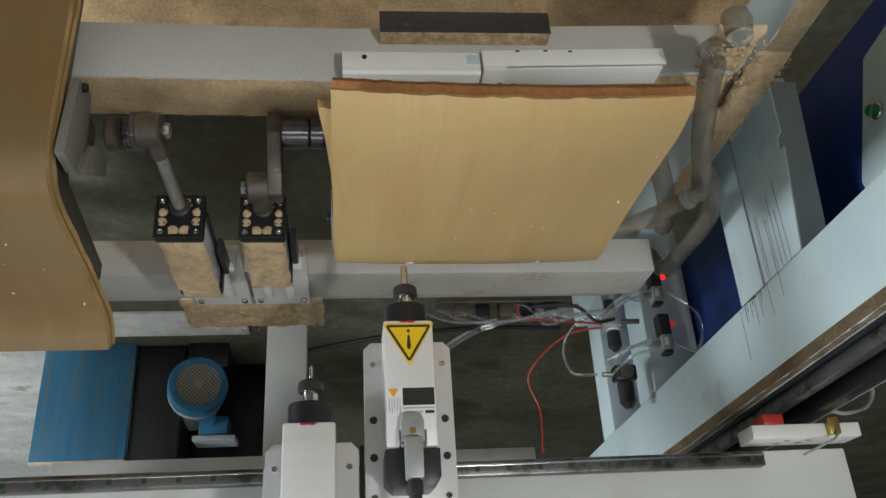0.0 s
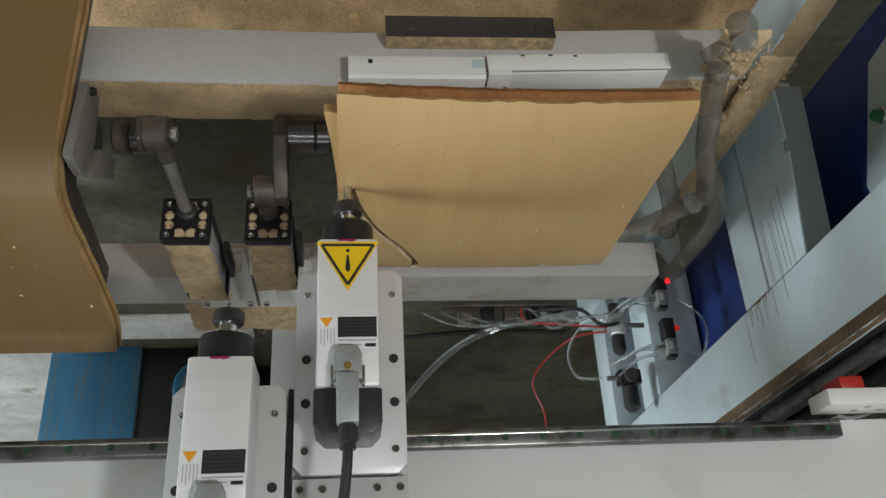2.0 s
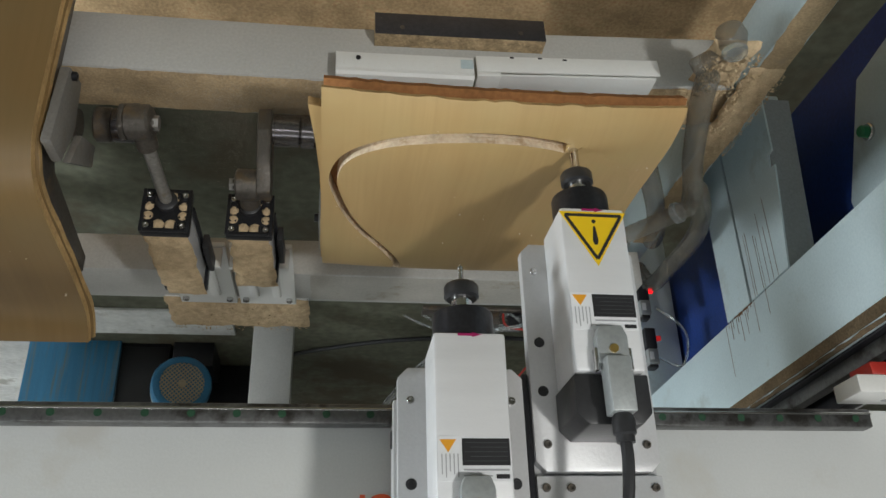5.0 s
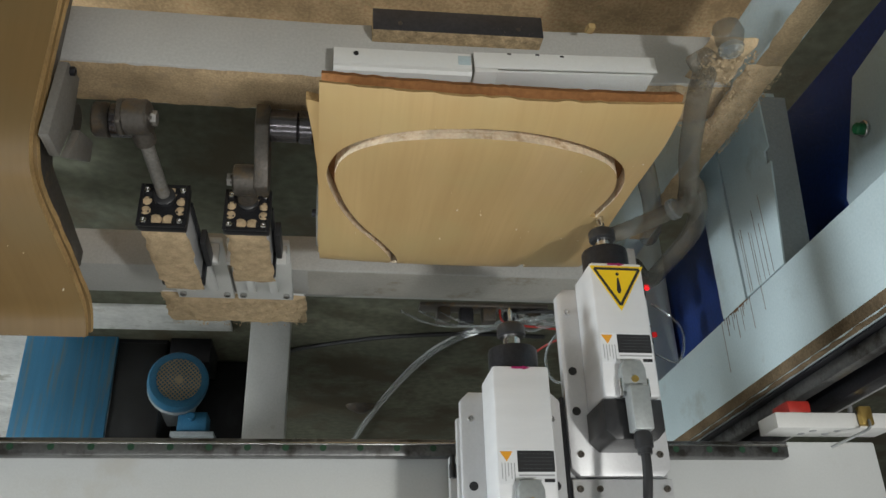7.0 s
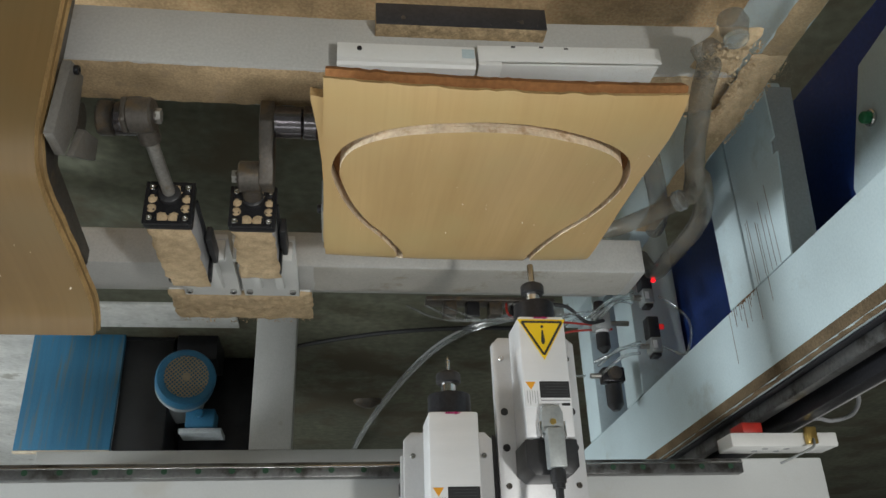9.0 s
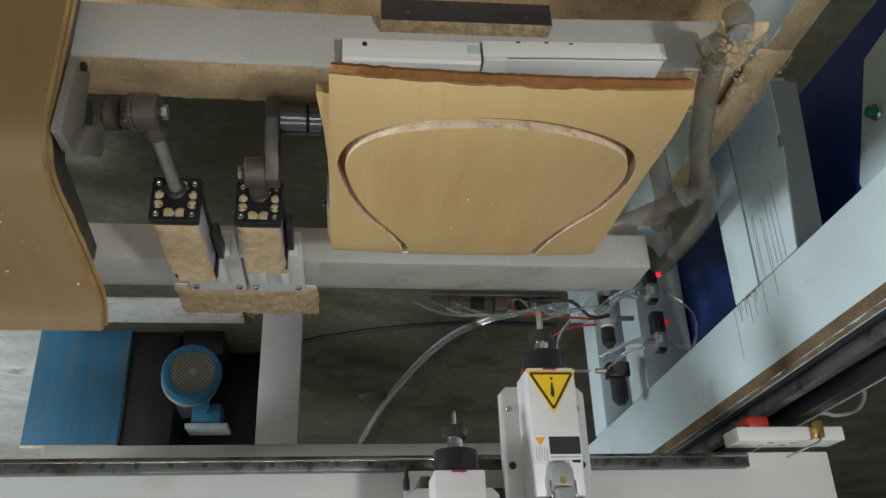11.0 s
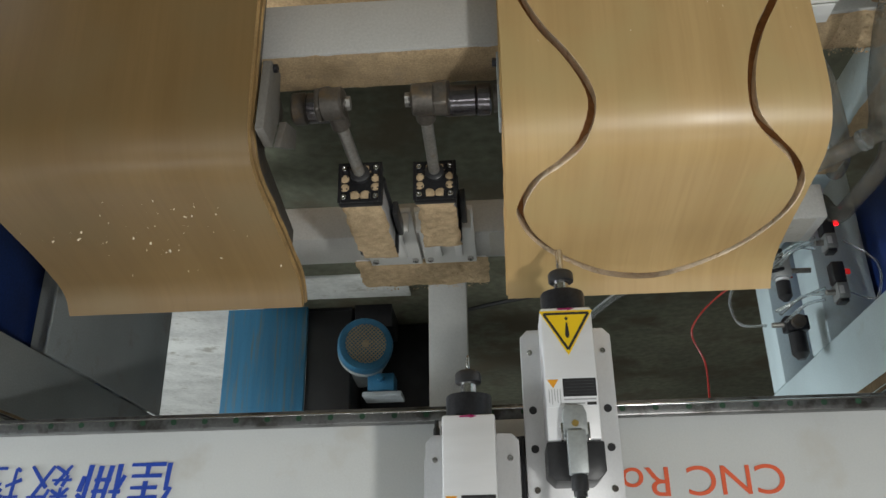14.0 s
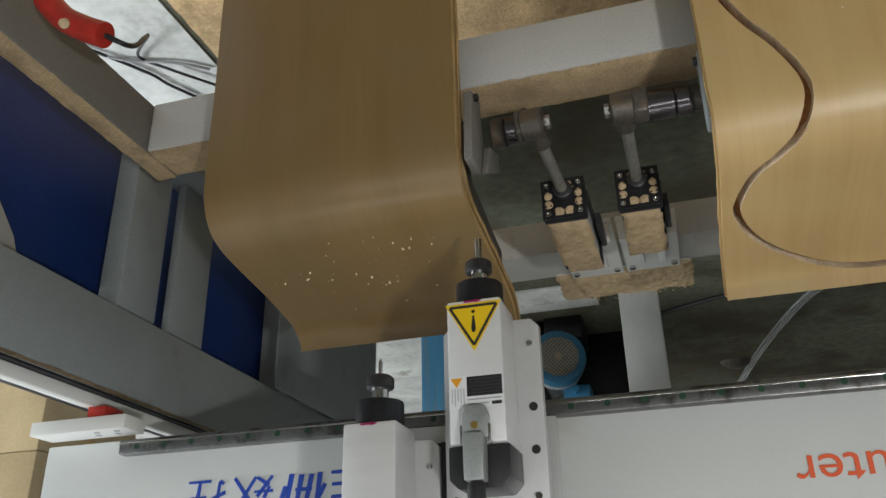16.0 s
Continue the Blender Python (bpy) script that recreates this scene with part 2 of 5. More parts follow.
def lathe(rows, seg=28, m=None, bm=None):
    """rows of (radius, height) turned about z."""
    b = bmesh.new()
    rings = []
    for r, z in rows:
        rings.append([b.verts.new((r * math.cos(2 * math.pi * i / seg), r * math.sin(2 * math.pi * i / seg), z)) for i in range(seg)])
    for a, c in zip(rings, rings[1:]):
        for i in range(seg):
            b.faces.new((a[i], a[(i + 1) % seg], c[(i + 1) % seg], c[i]))
    b.faces.new(rings[0][::-1])
    b.faces.new(rings[-1])
    if m is not None:
        b.transform(m)
    return b if bm is None else join(bm, b)


def along(p, q):
    """Matrix that lays the z axis from p to q."""
    p, q = Vector(p), Vector(q)
    return Matrix.Translation(p) @ (q - p).to_track_quat("Z", "Y").to_matrix().to_4x4()


def rod(p, q, r, seg=20, chamfer=0.0, bm=None):
    n = (Vector(q) - Vector(p)).length
    c = min(chamfer, r * 0.4, n * 0.3)
    rows = [(r - c, 0), (r, c), (r, n - c), (r - c, n)] if c else [(r, 0), (r, n)]
    return lathe(rows, seg, along(p, q), bm)


def spline(pts, n=8):
    pts = [Vector(p) for p in pts]
    out = []
    for i in range(len(pts) - 1):
        a, b, c, d = pts[max(i - 1, 0)], pts[i], pts[i + 1], pts[min(i + 2, len(pts) - 1)]
        for k in range(n):
            t = k / n
            out.append(0.5 * ((2 * b) + (c - a) * t + (2 * a - 5 * b + 4 * c - d) * t * t + (3 * b - a - 3 * c + d) * t ** 3))
    return out + [pts[-1]]


def pipe(pts, r, seg=10, n=8, ripple=0.0, bm=None):
    path = spline(pts, n)
    b = bmesh.new()
    rings = []
    up = Vector((0.13, 0.21, 0.97))
    for i, p in enumerate(path):
        d = (path[min(i + 1, len(path) - 1)] - path[max(i - 1, 0)]).normalized()
        s = d.cross(up).normalized()
        t = s.cross(d)
        rr = r + (ripple if i % 2 else 0)
        rings.append([b.verts.new(p + rr * (s * math.cos(2 * math.pi * k / seg) + t * math.sin(2 * math.pi * k / seg))) for k in range(seg)])
    for a, c in zip(rings, rings[1:]):
        for k in range(seg):
            b.faces.new((a[k], a[(k + 1) % seg], c[(k + 1) % seg], c[k]))
    b.faces.new(rings[0][::-1])
    b.faces.new(rings[-1])
    return b if bm is None else join(bm, b)


def prism(outline, axis, a, b, bevel=0.0, m=None):
    """A polygon of 2D points pushed along an axis from a to b: x takes (y, z), y takes (x, z), z takes (x, y)."""
    bm = bmesh.new()

    def place(p, h):
        return {"x": (h, p[0], p[1]), "y": (p[0], h, p[1]), "z": (p[0], p[1], h)}[axis]
    lo = [bm.verts.new(place(p, a)) for p in outline]
    hi = [bm.verts.new(place(p, b)) for p in outline]
    bm.faces.new(lo[::-1])
    bm.faces.new(hi)
    for i in range(len(outline)):
        j = (i + 1) % len(outline)
        bm.faces.new((lo[i], lo[j], hi[j], hi[i]))
    if bevel:
        bmesh.ops.bevel(bm, geom=bm.edges[:], offset=bevel, segments=2, affect="EDGES", profile=0.5)
    if m is not None:
        bm.transform(m)
    return bm


def heap(x0, x1, y0, y1, z, high, seed=0, step=0.008, ragged=0.35, slope=0.0):
    """An uneven layer of sawdust on a flat top."""
    bm = bmesh.new()
    nx, ny = max(3, int((x1 - x0) / step)), max(3, int((y1 - y0) / step))
    grid = []
    for i in range(nx + 1):
        col = []
        for j in range(ny + 1):
            u, v = i / nx, j / ny
            x, y = x0 + u * (x1 - x0), y0 + v * (y1 - y0)
            e = min(u, 1 - u, v, 1 - v) * 2
            n = noise.noise(Vector((x * 22 + seed, y * 22, seed))) * 0.5 + noise.noise(Vector((x * 70, y * 70 + seed, 1))) * 0.35
            h = max(0.0, min(1, e * 3.2) ** 0.6 * (0.75 + ragged * n * 1.6))
            w = ragged * 0.012 * noise.noise(Vector((x * 40, y * 40, seed + 5)))
            col.append(bm.verts.new((x + w * (e < 0.3), y + w * (e < 0.3), z + 0.0005 + high * h + slope * v)))
        grid.append(col)
    for i in range(nx):
        for j in range(ny):
            bm.faces.new((grid[i][j], grid[i + 1][j], grid[i + 1][j + 1], grid[i][j + 1]))
    r = bmesh.ops.extrude_edge_only(bm, edges=[e for e in bm.edges if e.is_boundary])
    for v in [g for g in r["geom"] if isinstance(g, bmesh.types.BMVert)]:
        v.co.z = z - 0.0002
    return bm


def flakes(bm, x0, x1, y0, y1, z, count, seed, size=0.003):
    """Loose chips strewn over a heap."""
    rng = random.Random(seed)
    for k in range(count):
        w = size * (0.35 + rng.random() ** 2)
        p = Vector((rng.uniform(x0, x1), rng.uniform(y0, y1), z * 1.0))
        p.z += rng.uniform(-0.004, 0.003)
        m = Matrix.LocRotScale(p, Euler((rng.uniform(-1, 1), rng.uniform(-1, 1), rng.uniform(0, 3))), (w * 1.6, w, w * 0.3))
        v = [bm.verts.new(m @ Vector(c)) for c in ((-1, -1, 0), (1, -1, 0.3), (1, 1, 0), (-1, 1, -0.3), (0, 0, 1))]
        for a, b, c in ((0, 1, 4), (1, 2, 4), (2, 3, 4), (3, 0, 4)):
            bm.faces.new((v[a], v[b], v[c]))
        bm.faces.new((v[3], v[2], v[1], v[0]))
    return bm


def socket_bolt(at, way, r, mat=None, parent=None):
    b = lathe([(r, 0), (r, r * 0.8), (r * 0.85, r), (r * 0.5, r), (r * 0.5, r * 0.45)], 14)
    b.transform(along(at, Vector(at) + Vector(way)))
    return part("bolt", b, mat or BLACK_STEEL, parent)


# ---------------------------------------------------------------- room
def structure(name, bm, mat, label):
    return tagged(part(name, bm, mat, None, label, False), label, name.split("_")[0], "", "structure")


def room():
    # one floor in two tones: shade is in the dark one, pavement is lit
    structure("floor", box(-7, 7, -5, 11, FLOOR - 0.15, FLOOR, 0), FLOOR_MAT, "brown sawdust-strewn workshop concrete floor, darkened for shade")
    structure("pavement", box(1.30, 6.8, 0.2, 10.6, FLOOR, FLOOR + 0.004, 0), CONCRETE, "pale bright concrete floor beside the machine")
    structure("wall_north", box(-7, 7, 11, 11.2, FLOOR, 4.5, 0), WALL, "plain dull plaster workshop wall")
    structure("wall_south", box(-7, 7, -5.2, -5, FLOOR, 4.5, 0), WALL, "plain dull plaster workshop wall")
    structure("wall_west", box(-7.2, -7, -5, 11, FLOOR, 4.5, 0), WALL, "plain dull plaster workshop wall")
    east = box(7, 7.2, -5, 1.5, FLOOR, 4.5, 0)
    box(7, 7.2, 5.5, 11, FLOOR, 4.5, 0, east)
    box(7, 7.2, 1.5, 5.5, 3.3, 4.5, 0, east)
    structure("wall_east", east, WALL, "plain plaster wall with a wide doorway")
    structure("ceiling", box(-7.2, 7.2, -5.2, 11.2, 4.5, 4.7, 0), WALL, "plain pale workshop ceiling")


room()

tagged(part("sawdust_layer", heap(-1.2, 1.28, 0.5, 1.8, FLOOR, 0.012, 21, 0.03, 0.4), material("trodden_sawdust", (0.61, 0.43, 0.245), 0.95, 0, 0.25, 7, 0.5, 120, 0.1, second=(0.44, 0.31, 0.175), cover=0.40)), "brown trodden sawdust on the floor", "sawdust", "", "stuff")

# ---------------------------------------------------------------- machine frame
XL, XR = -0.81, 1.19


def bent_to_view(bm):
    """Bends the front beam lower toward its fitting end to fit the camera view."""
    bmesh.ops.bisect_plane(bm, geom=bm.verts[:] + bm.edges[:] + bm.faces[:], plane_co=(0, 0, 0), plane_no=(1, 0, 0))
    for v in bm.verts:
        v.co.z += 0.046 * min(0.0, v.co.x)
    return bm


def sloping(bm):
    """Tilts the fitting side's beam, rising away from the front, to fit the camera view."""
    for v in bm.verts:
        v.co.z += 0.028 * (v.co.y - 1.95)
    return bm


def under_beam(bm):
    """Bring the top of a post up to the sloping beam."""
    for v in bm.verts:
        if v.co.z > 1.1:
            v.co.z += 1.2025 - 1.214 + 0.028 * (v.co.y - 1.95)
    return bm


def machine_frame():
    t = thing("machine_frame", (0.19, 1.8, FLOOR), "grey and pale blue welded steel router machine frame", "machine frame")
    o = Vector(t.location)

    def add(name, bm, mat, label="", parent=None):
        bm.transform(Matrix.Translation(-o))
        return part(name, bm, mat, parent or t, label, True)
    front = add("front_beam", bent_to_view(box(-0.689, 1.071, 1.095, 1.20, 0.84, 0.95, 0.004)), PAINT_GREY, "white-grey steel front cross beam")
    add("dust_layer", bent_to_view(heap(-0.688, 1.07, 1.10, 1.197, 0.95, 0.0035, 3, 0.012)), DUSTY, "thin brown sawdust layer", front)
    second = add("cross_beam", box(-0.705, 1.085, 1.665, 1.80, 0.951, 1.035, 0.004), PAINT_GREY, "grey steel inner cross beam")
    add("dust_layer", heap(-0.68, 0.05, 1.67, 1.797, 1.035, 0.003, 9, 0.012), DUSTY_WHITE, "thin pale dust layer", second)
    add("cross_tube", box(-0.691, 1.071, 1.86, 1.93, 0.94, 0.985, 0.004), PAINT_GREY)
    add("rear_beam", box(-0.80, 1.18, 3.5, 3.62, 1.02, 1.13, 0.004), PAINT_GREY)
    add("rear_post", box(0.176, 0.35, 3.502, 3.6, FLOOR, 1.02, 0.004), PAINT_GREY, "grey upright steel post")
    for x0, x1, y1, top, mat in ((-0.742, -0.690, 2.3, 0.930, PAINT_BLUE), (1.072, 1.122, 1.205, 0.949, PAINT_DARK)):
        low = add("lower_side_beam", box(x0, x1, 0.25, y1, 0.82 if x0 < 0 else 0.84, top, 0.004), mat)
        add("dust_layer", heap(x0 + 0.003, x1 - 0.003, 0.4, min(y1, 1.66), top, 0.004, x0, 0.012), DUSTY, "thin brown sawdust layer", low)
    # the +x side takes the darker paint, which carries its shade
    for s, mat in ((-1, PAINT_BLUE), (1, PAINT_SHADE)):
        inner = XL if s < 0 else XR
        lean = sloping if s < 0 else (lambda bm: bm)

        def span(a, b):
            return (inner + s * a, inner + s * b) if s > 0 else (inner - b, inner - a)
        x0, x1 = span(0, 0.14)
        beam = add("side_beam", lean(box(x0, x1, 0.2, 3.62, 1.203 if s < 0 else 1.215, 1.385, 0.005)), mat, "pale painted steel side beam with rust streaks" if s < 0 else "painted steel side beam, greyed for shade")
        add("dust_layer", lean(heap(*sorted(span(0.002, 0.015)), 0.25, 2.6, 1.385, 0.004, 7, 0.006)), RUST_DUST, "dark brown dust along the beam edge", beam)
        add("rail_bed", lean(box(*span(0.0215, 0.138), 0.25, 3.5, 1.3855, 1.390, 0.001)), BLACK_STEEL)
        # on the +x side white paint stands in for the rail's bright reflection
        add("guide_rail", lean(box(*span(0.035, 0.06), 0.25, 3.5, 1.3905, 1.416, 0.003)), RAIL if s < 0 else WHITE_STEEL, "black dusty linear guide rail" if s < 0 else "linear guide rail, white for its bright reflection")
        add("gear_rack", lean(box(*span(0.09, 0.125), 0.25, 3.5, 1.3905, 1.432 if s < 0 else 1.398, 0.003)), BLACK_STEEL, "black gear rack")
        if s < 0:
            add("outer_rail", lean(box(*span(0.17, 0.20), 0.2, 3.6, 1.36, 1.40, 0.003)), ALU, "bare metal cable rail")
            # the front post is a folded channel whose front edge leans back toward the top, with a notch in it
            outline = [(1.216, 0.8405), (1.221, 0.955), (1.236, 0.957), (1.240, 0.984), (1.223, 0.986), (1.256, 1.214), (1.400, 1.214), (1.400, 0.8405)]
            add("post", under_beam(prism(outline, "x", -0.8135, -0.81)), mat, "pale blue folded post with rust streaks")
            # this block's grey tone carries the shade on the post's front face
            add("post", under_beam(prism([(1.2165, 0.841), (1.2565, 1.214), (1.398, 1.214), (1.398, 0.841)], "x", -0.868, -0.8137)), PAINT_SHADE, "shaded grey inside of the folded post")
            add("post", under_beam(box(-0.93, -0.81, 1.410, 1.513, 0.841, 1.214, 0.003)), mat)
            add("post_gap", under_beam(box(-0.845, -0.82, 1.3985, 1.4095, 0.841, 1.214, 0)), BLACK_STEEL, "dark slot between the posts")
        else:
            add("post", box(1.19, 1.245, 1.226, 1.350, 0.841, 1.214, 0.004), mat)
            add("post", box(1.19, 1.212, 1.402, 1.535, 0.841, 1.214, 0.003), mat)
        for y0, y1, deep in ((2.055, 2.19, 0.14), (2.44, 2.56, 0.12)):
            x0, x1 = span(0.0, deep)
            post = box(x0, x1, y0, y1, FLOOR, 1.214, 0.004)
            add("post", under_beam(post) if s < 0 else post, mat)
        add("sill_plate", box(*span(-0.056, 0.047), 1.23, 1.512, 0.82, 0.8395, 0.003), mat)
        x0, x1 = span(0.15, 0.165)
        add("side_panel", box(x0, x1, 0.36, 2.7, 0.77 if s < 0 else 0.70, 1.13 if s < 0 else 1.21, 0.002), BLUE_PANEL, "dark blue sheet metal side panel")
        add("leg", box(*span(0.002, 0.12), 0.22, 0.34, FLOOR, 1.15 if s < 0 else 1.214, 0.004), mat)
    add("inner_panel", box(1.181, 1.1885, 1.89, 2.63, 0.5, 1.214, 0.002), PAINT_SHADE, "flat steel cover panel, greyed for shade")
    rng = random.Random(8)

    def foot(y):
        return 1.203 + 0.028 * (y - 1.95)
    for k in range(12):
        y = 1.396 + 0.010 * k + rng.uniform(-0.004, 0.004)
        high = 0.010 + 0.060 * rng.random() ** 1.6
        add("rust_streak", box(-0.8106, -0.8096, y, y + rng.uniform(0.0008, 0.0024), foot(y) + 0.001, foot(y) + high, 0), RUST, "thin brown rust streak")
    for k in range(4):
        y = 1.402 + 0.021 * k
        add("rust_blotch", box(-0.8109, -0.8097, y, y + 0.017, foot(y) + 0.0008, foot(y) + 0.003 + 0.002 * (k % 3), 0), RUST, "brown rust blotch")
    for k in range(7):
        y = 1.285 + 0.017 * k + rng.uniform(-0.006, 0.006)
        add("rust_streak", box(-0.8106, -0.8096, y, y + rng.uniform(0.0006, 0.0014), 1.00 + rng.uniform(0, 0.10), foot(y) - 0.002, 0), RUST, "thin brown rust streak")
    for y, high in ((1.345, 0.05), (1.52, 0.11)):
        add("rust_streak", box(-0.8106, -0.8096, y, y + 0.001, foot(y) + 0.001, foot(y) + high, 0), RUST, "thin brown rust streak")
    add("grime_band", sloping(box(-0.8108, -0.8096, 0.3, 2.5, 1.362, 1.3835, 0)), RUST_DUST, "brown grime band along the top of the beam")
    return t


machine_frame()

# ---------------------------------------------------------------- gantry


def text_mesh(word, high, mat):
    c = bpy.data.curves.new("lettering", "FONT")
    c.body, c.size, c.extrude, c.align_x = word, high / 0.69, 0.0006, "LEFT"
    ob = bpy.data.objects.new("lettering", c)
    scene.collection.objects.link(ob)
    me = bpy.data.meshes.new_from_object(ob.evaluated_get(bpy.context.evaluated_depsgraph_get()))
    bpy.data.objects.remove(ob)
    bpy.data.curves.remove(c)
    me.materials.clear()
    me.materials.append(mat)
    return me


def gantry():
    """Origin on the front face of the beam, at its lower edge, over the world's x = 0."""
    t = thing("gantry", (0, 1.58, 1.458), "white painted steel router gantry with a black linear rail", "gantry")
    beam = part("beam", prism([(0.0, 0.014), (0.0, 0.36), (0.2, 0.36), (0.2, 0.014)], "x", -0.99, 1.37, 0.004), PAINT_WHITE, t)
    rail = part("linear_rail", box(-0.806, 1.18, -0.026, -0.001, 0.020, 0.048, 0.003), RAIL, t, "dark steel linear guide rail")
    part("rail_groove", box(-0.805, 1.179, -0.028, -0.0255, 0.026, 0.030, 0.0008), STEEL, rail)
    k = -0.78
    while k < 1.17:
        part("plug", rod((k, -0.0268, 0.035), (k, -0.0255, 0.035), 0.0055, 12), PLUG, rail, "green plastic rail plug")
        k += 0.06
    for x0, x1 in ((-0.993, -0.772), (1.145, 1.362)):
        blk = part("end_block", box(x0, x1, -0.066, -0.001, -0.021, 0.006, 0.002), WHITE_STEEL, t, "white steel end block with bolt holes")
        xh = x0 + 0.10 if x0 < 0 else x0 + 0.03
        for i in (0, 1):
            for j in (0, 1):
                part("bolt_hole", rod((xh + 0.045 * i + 0.012 * j, -0.045 + 0.02 * j, 0.0055), (xh + 0.045 * i + 0.012 * j, -0.045 + 0.02 * j, 0.0068), 0.006, 12), LABEL_GREY, blk)
        xs = x0 + 0.150 if x0 < 0 else x0 + 0.050
        part("slider", box(xs, xs + 0.042, -0.062, -0.006, -0.043, -0.0215, 0.003), RED, t, "red plastic rail wiper")
    word = "CNC Router"
    for i, c in enumerate(word):
        if c == " ":
            continue
        whole, me = text_mesh(word[:i + 1], 0.051, ORANGE), text_mesh(c, 0.051, ORANGE)
        shift = max(v.co.x for v in whole.vertices) - max(v.co.x for v in me.vertices)
        bpy.data.meshes.remove(whole)
        ob = new("letter", me)
        ob.parent = t
        ob.matrix_basis = Matrix.Translation((-0.459, -0.0012, 0.138)) @ pose(0, 0, 0, 90, 0, 0) @ Matrix.Diagonal((1.09, 1, 1, 1)) @ Matrix.Translation((shift, 0, 0))
        tagged(ob, "orange-red letter on the beam")
    # four blue brush-stroke characters; the last two are the word for numerical control
    marks = ((((.16, .98), (.02, .62)), ((.13, .02), (.13, .70)), ((.30, .86), (1.0, .86)), ((.34, .62), (.98, .62)), ((.64, .46), (.64, .98)),
              ((.28, .33), (1.0, .33)), ((.64, .04), (.64, .34)), ((.22, .05), (1.05, .05))),
             (((.10, .02), (.10, .98)), ((-.02, .70), (.26, .70)), ((.08, .62), (-.06, .30)), ((.30, .05), (.38, .95)), ((.55, .05), (.60, .95)),
              ((.30, .68), (.68, .68)), ((.26, .40), (.66, .40)), ((.80, .02), (.84, .95)), ((.84, .90), (1.02, .74)), ((.98, .68), (.92, .30))),
             (((.22, .98), (.22, .56)), ((.02, .78), (.44, .78)), ((.08, .96), (.14, .85)), ((.38, .96), (.31, .85)), ((.2, .76), (.03, .58)), ((.24, .76), (.44, .62)), ((.2, .54), (.10, .26)),
              ((.0, .38), (.47, .38)), ((.38, .50), (.06, .02)), ((.12, .24), (.44, .04)), ((.62, .98), (.50, .60)), ((.56, .78), (1.0, .78)), ((.86, .76), (.48, .02)), ((.58, .56), (1.02, .02))),
             (((.18, .98), (.18, .06)), ((.0, .76), (.36, .76)), ((.0, .34), (.36, .50)), ((.18, .06), (.07, .13)), ((.68, 1.0), (.68, .88)), ((.44, .86), (.96, .86)), ((.44, .86), (.41, .70)), ((.96, .86), (.92, .70)),
              ((.60, .78), (.44, .56)), ((.74, .78), (.98, .56)), ((.48, .44), (.92, .44)), ((.70, .44), (.70, .06)), ((.42, .05), (1.0, .05))))
    for i, strokes in enumerate(marks):
        x0, high, wide = 0.660 + i * 0.098, 0.074, 0.080
        for k, ((ax, az), (bx, bz)) in enumerate(strokes):
            p, q = Vector((x0 + ax * wide, 0, 0.104 + az * high)), Vector((x0 + bx * wide, 0, 0.104 + bz * high))
            d = (q - p).normalized()
            side = Vector((-d.z, 0, d.x)) * ((0.0050 if i < 2 else 0.0036) * (0.75 if abs(d.z) < 0.3 else 1.0))
            bm = prism([((p + side).x, (p + side).z), ((q + side * 0.75).x, (q + side * 0.75).z), ((q - side * 0.75).x, (q - side * 0.75).z), ((p - side).x, (p - side).z)], "y", -0.0016 - 0.00008 * k, -0.0004)
            for v in bm.verts:
                v.co.x += 0.10 * (v.co.z - 0.141)
            part("blue_stroke", bm, BLUE_VINYL, t, "", False)
    part("sticker", box(1.13, 1.22, -0.0016, -0.0004, 0.17, 0.22, 0), BLUE_VINYL, t, "blue sticker")
    part("sticker", box(1.075, 1.128, -0.0016, -0.0004, 0.17, 0.22, 0), YELLOW, t, "yellow sticker")
    sw = part("limit_switch", box(-0.945, -0.922, -0.080, -0.0665, -0.030, 0.004, 0.003), BRASS, t, "brass limit switch with a wire")
    part("wire", pipe([(-0.934, -0.080, -0.005), (-0.925, -0.088, 0.012), (-0.90, -0.078, 0.024), (-0.872, -0.05, 0.036)], 0.0025, 6), CONNECTOR, sw)
    return t


GANTRY = gantry()


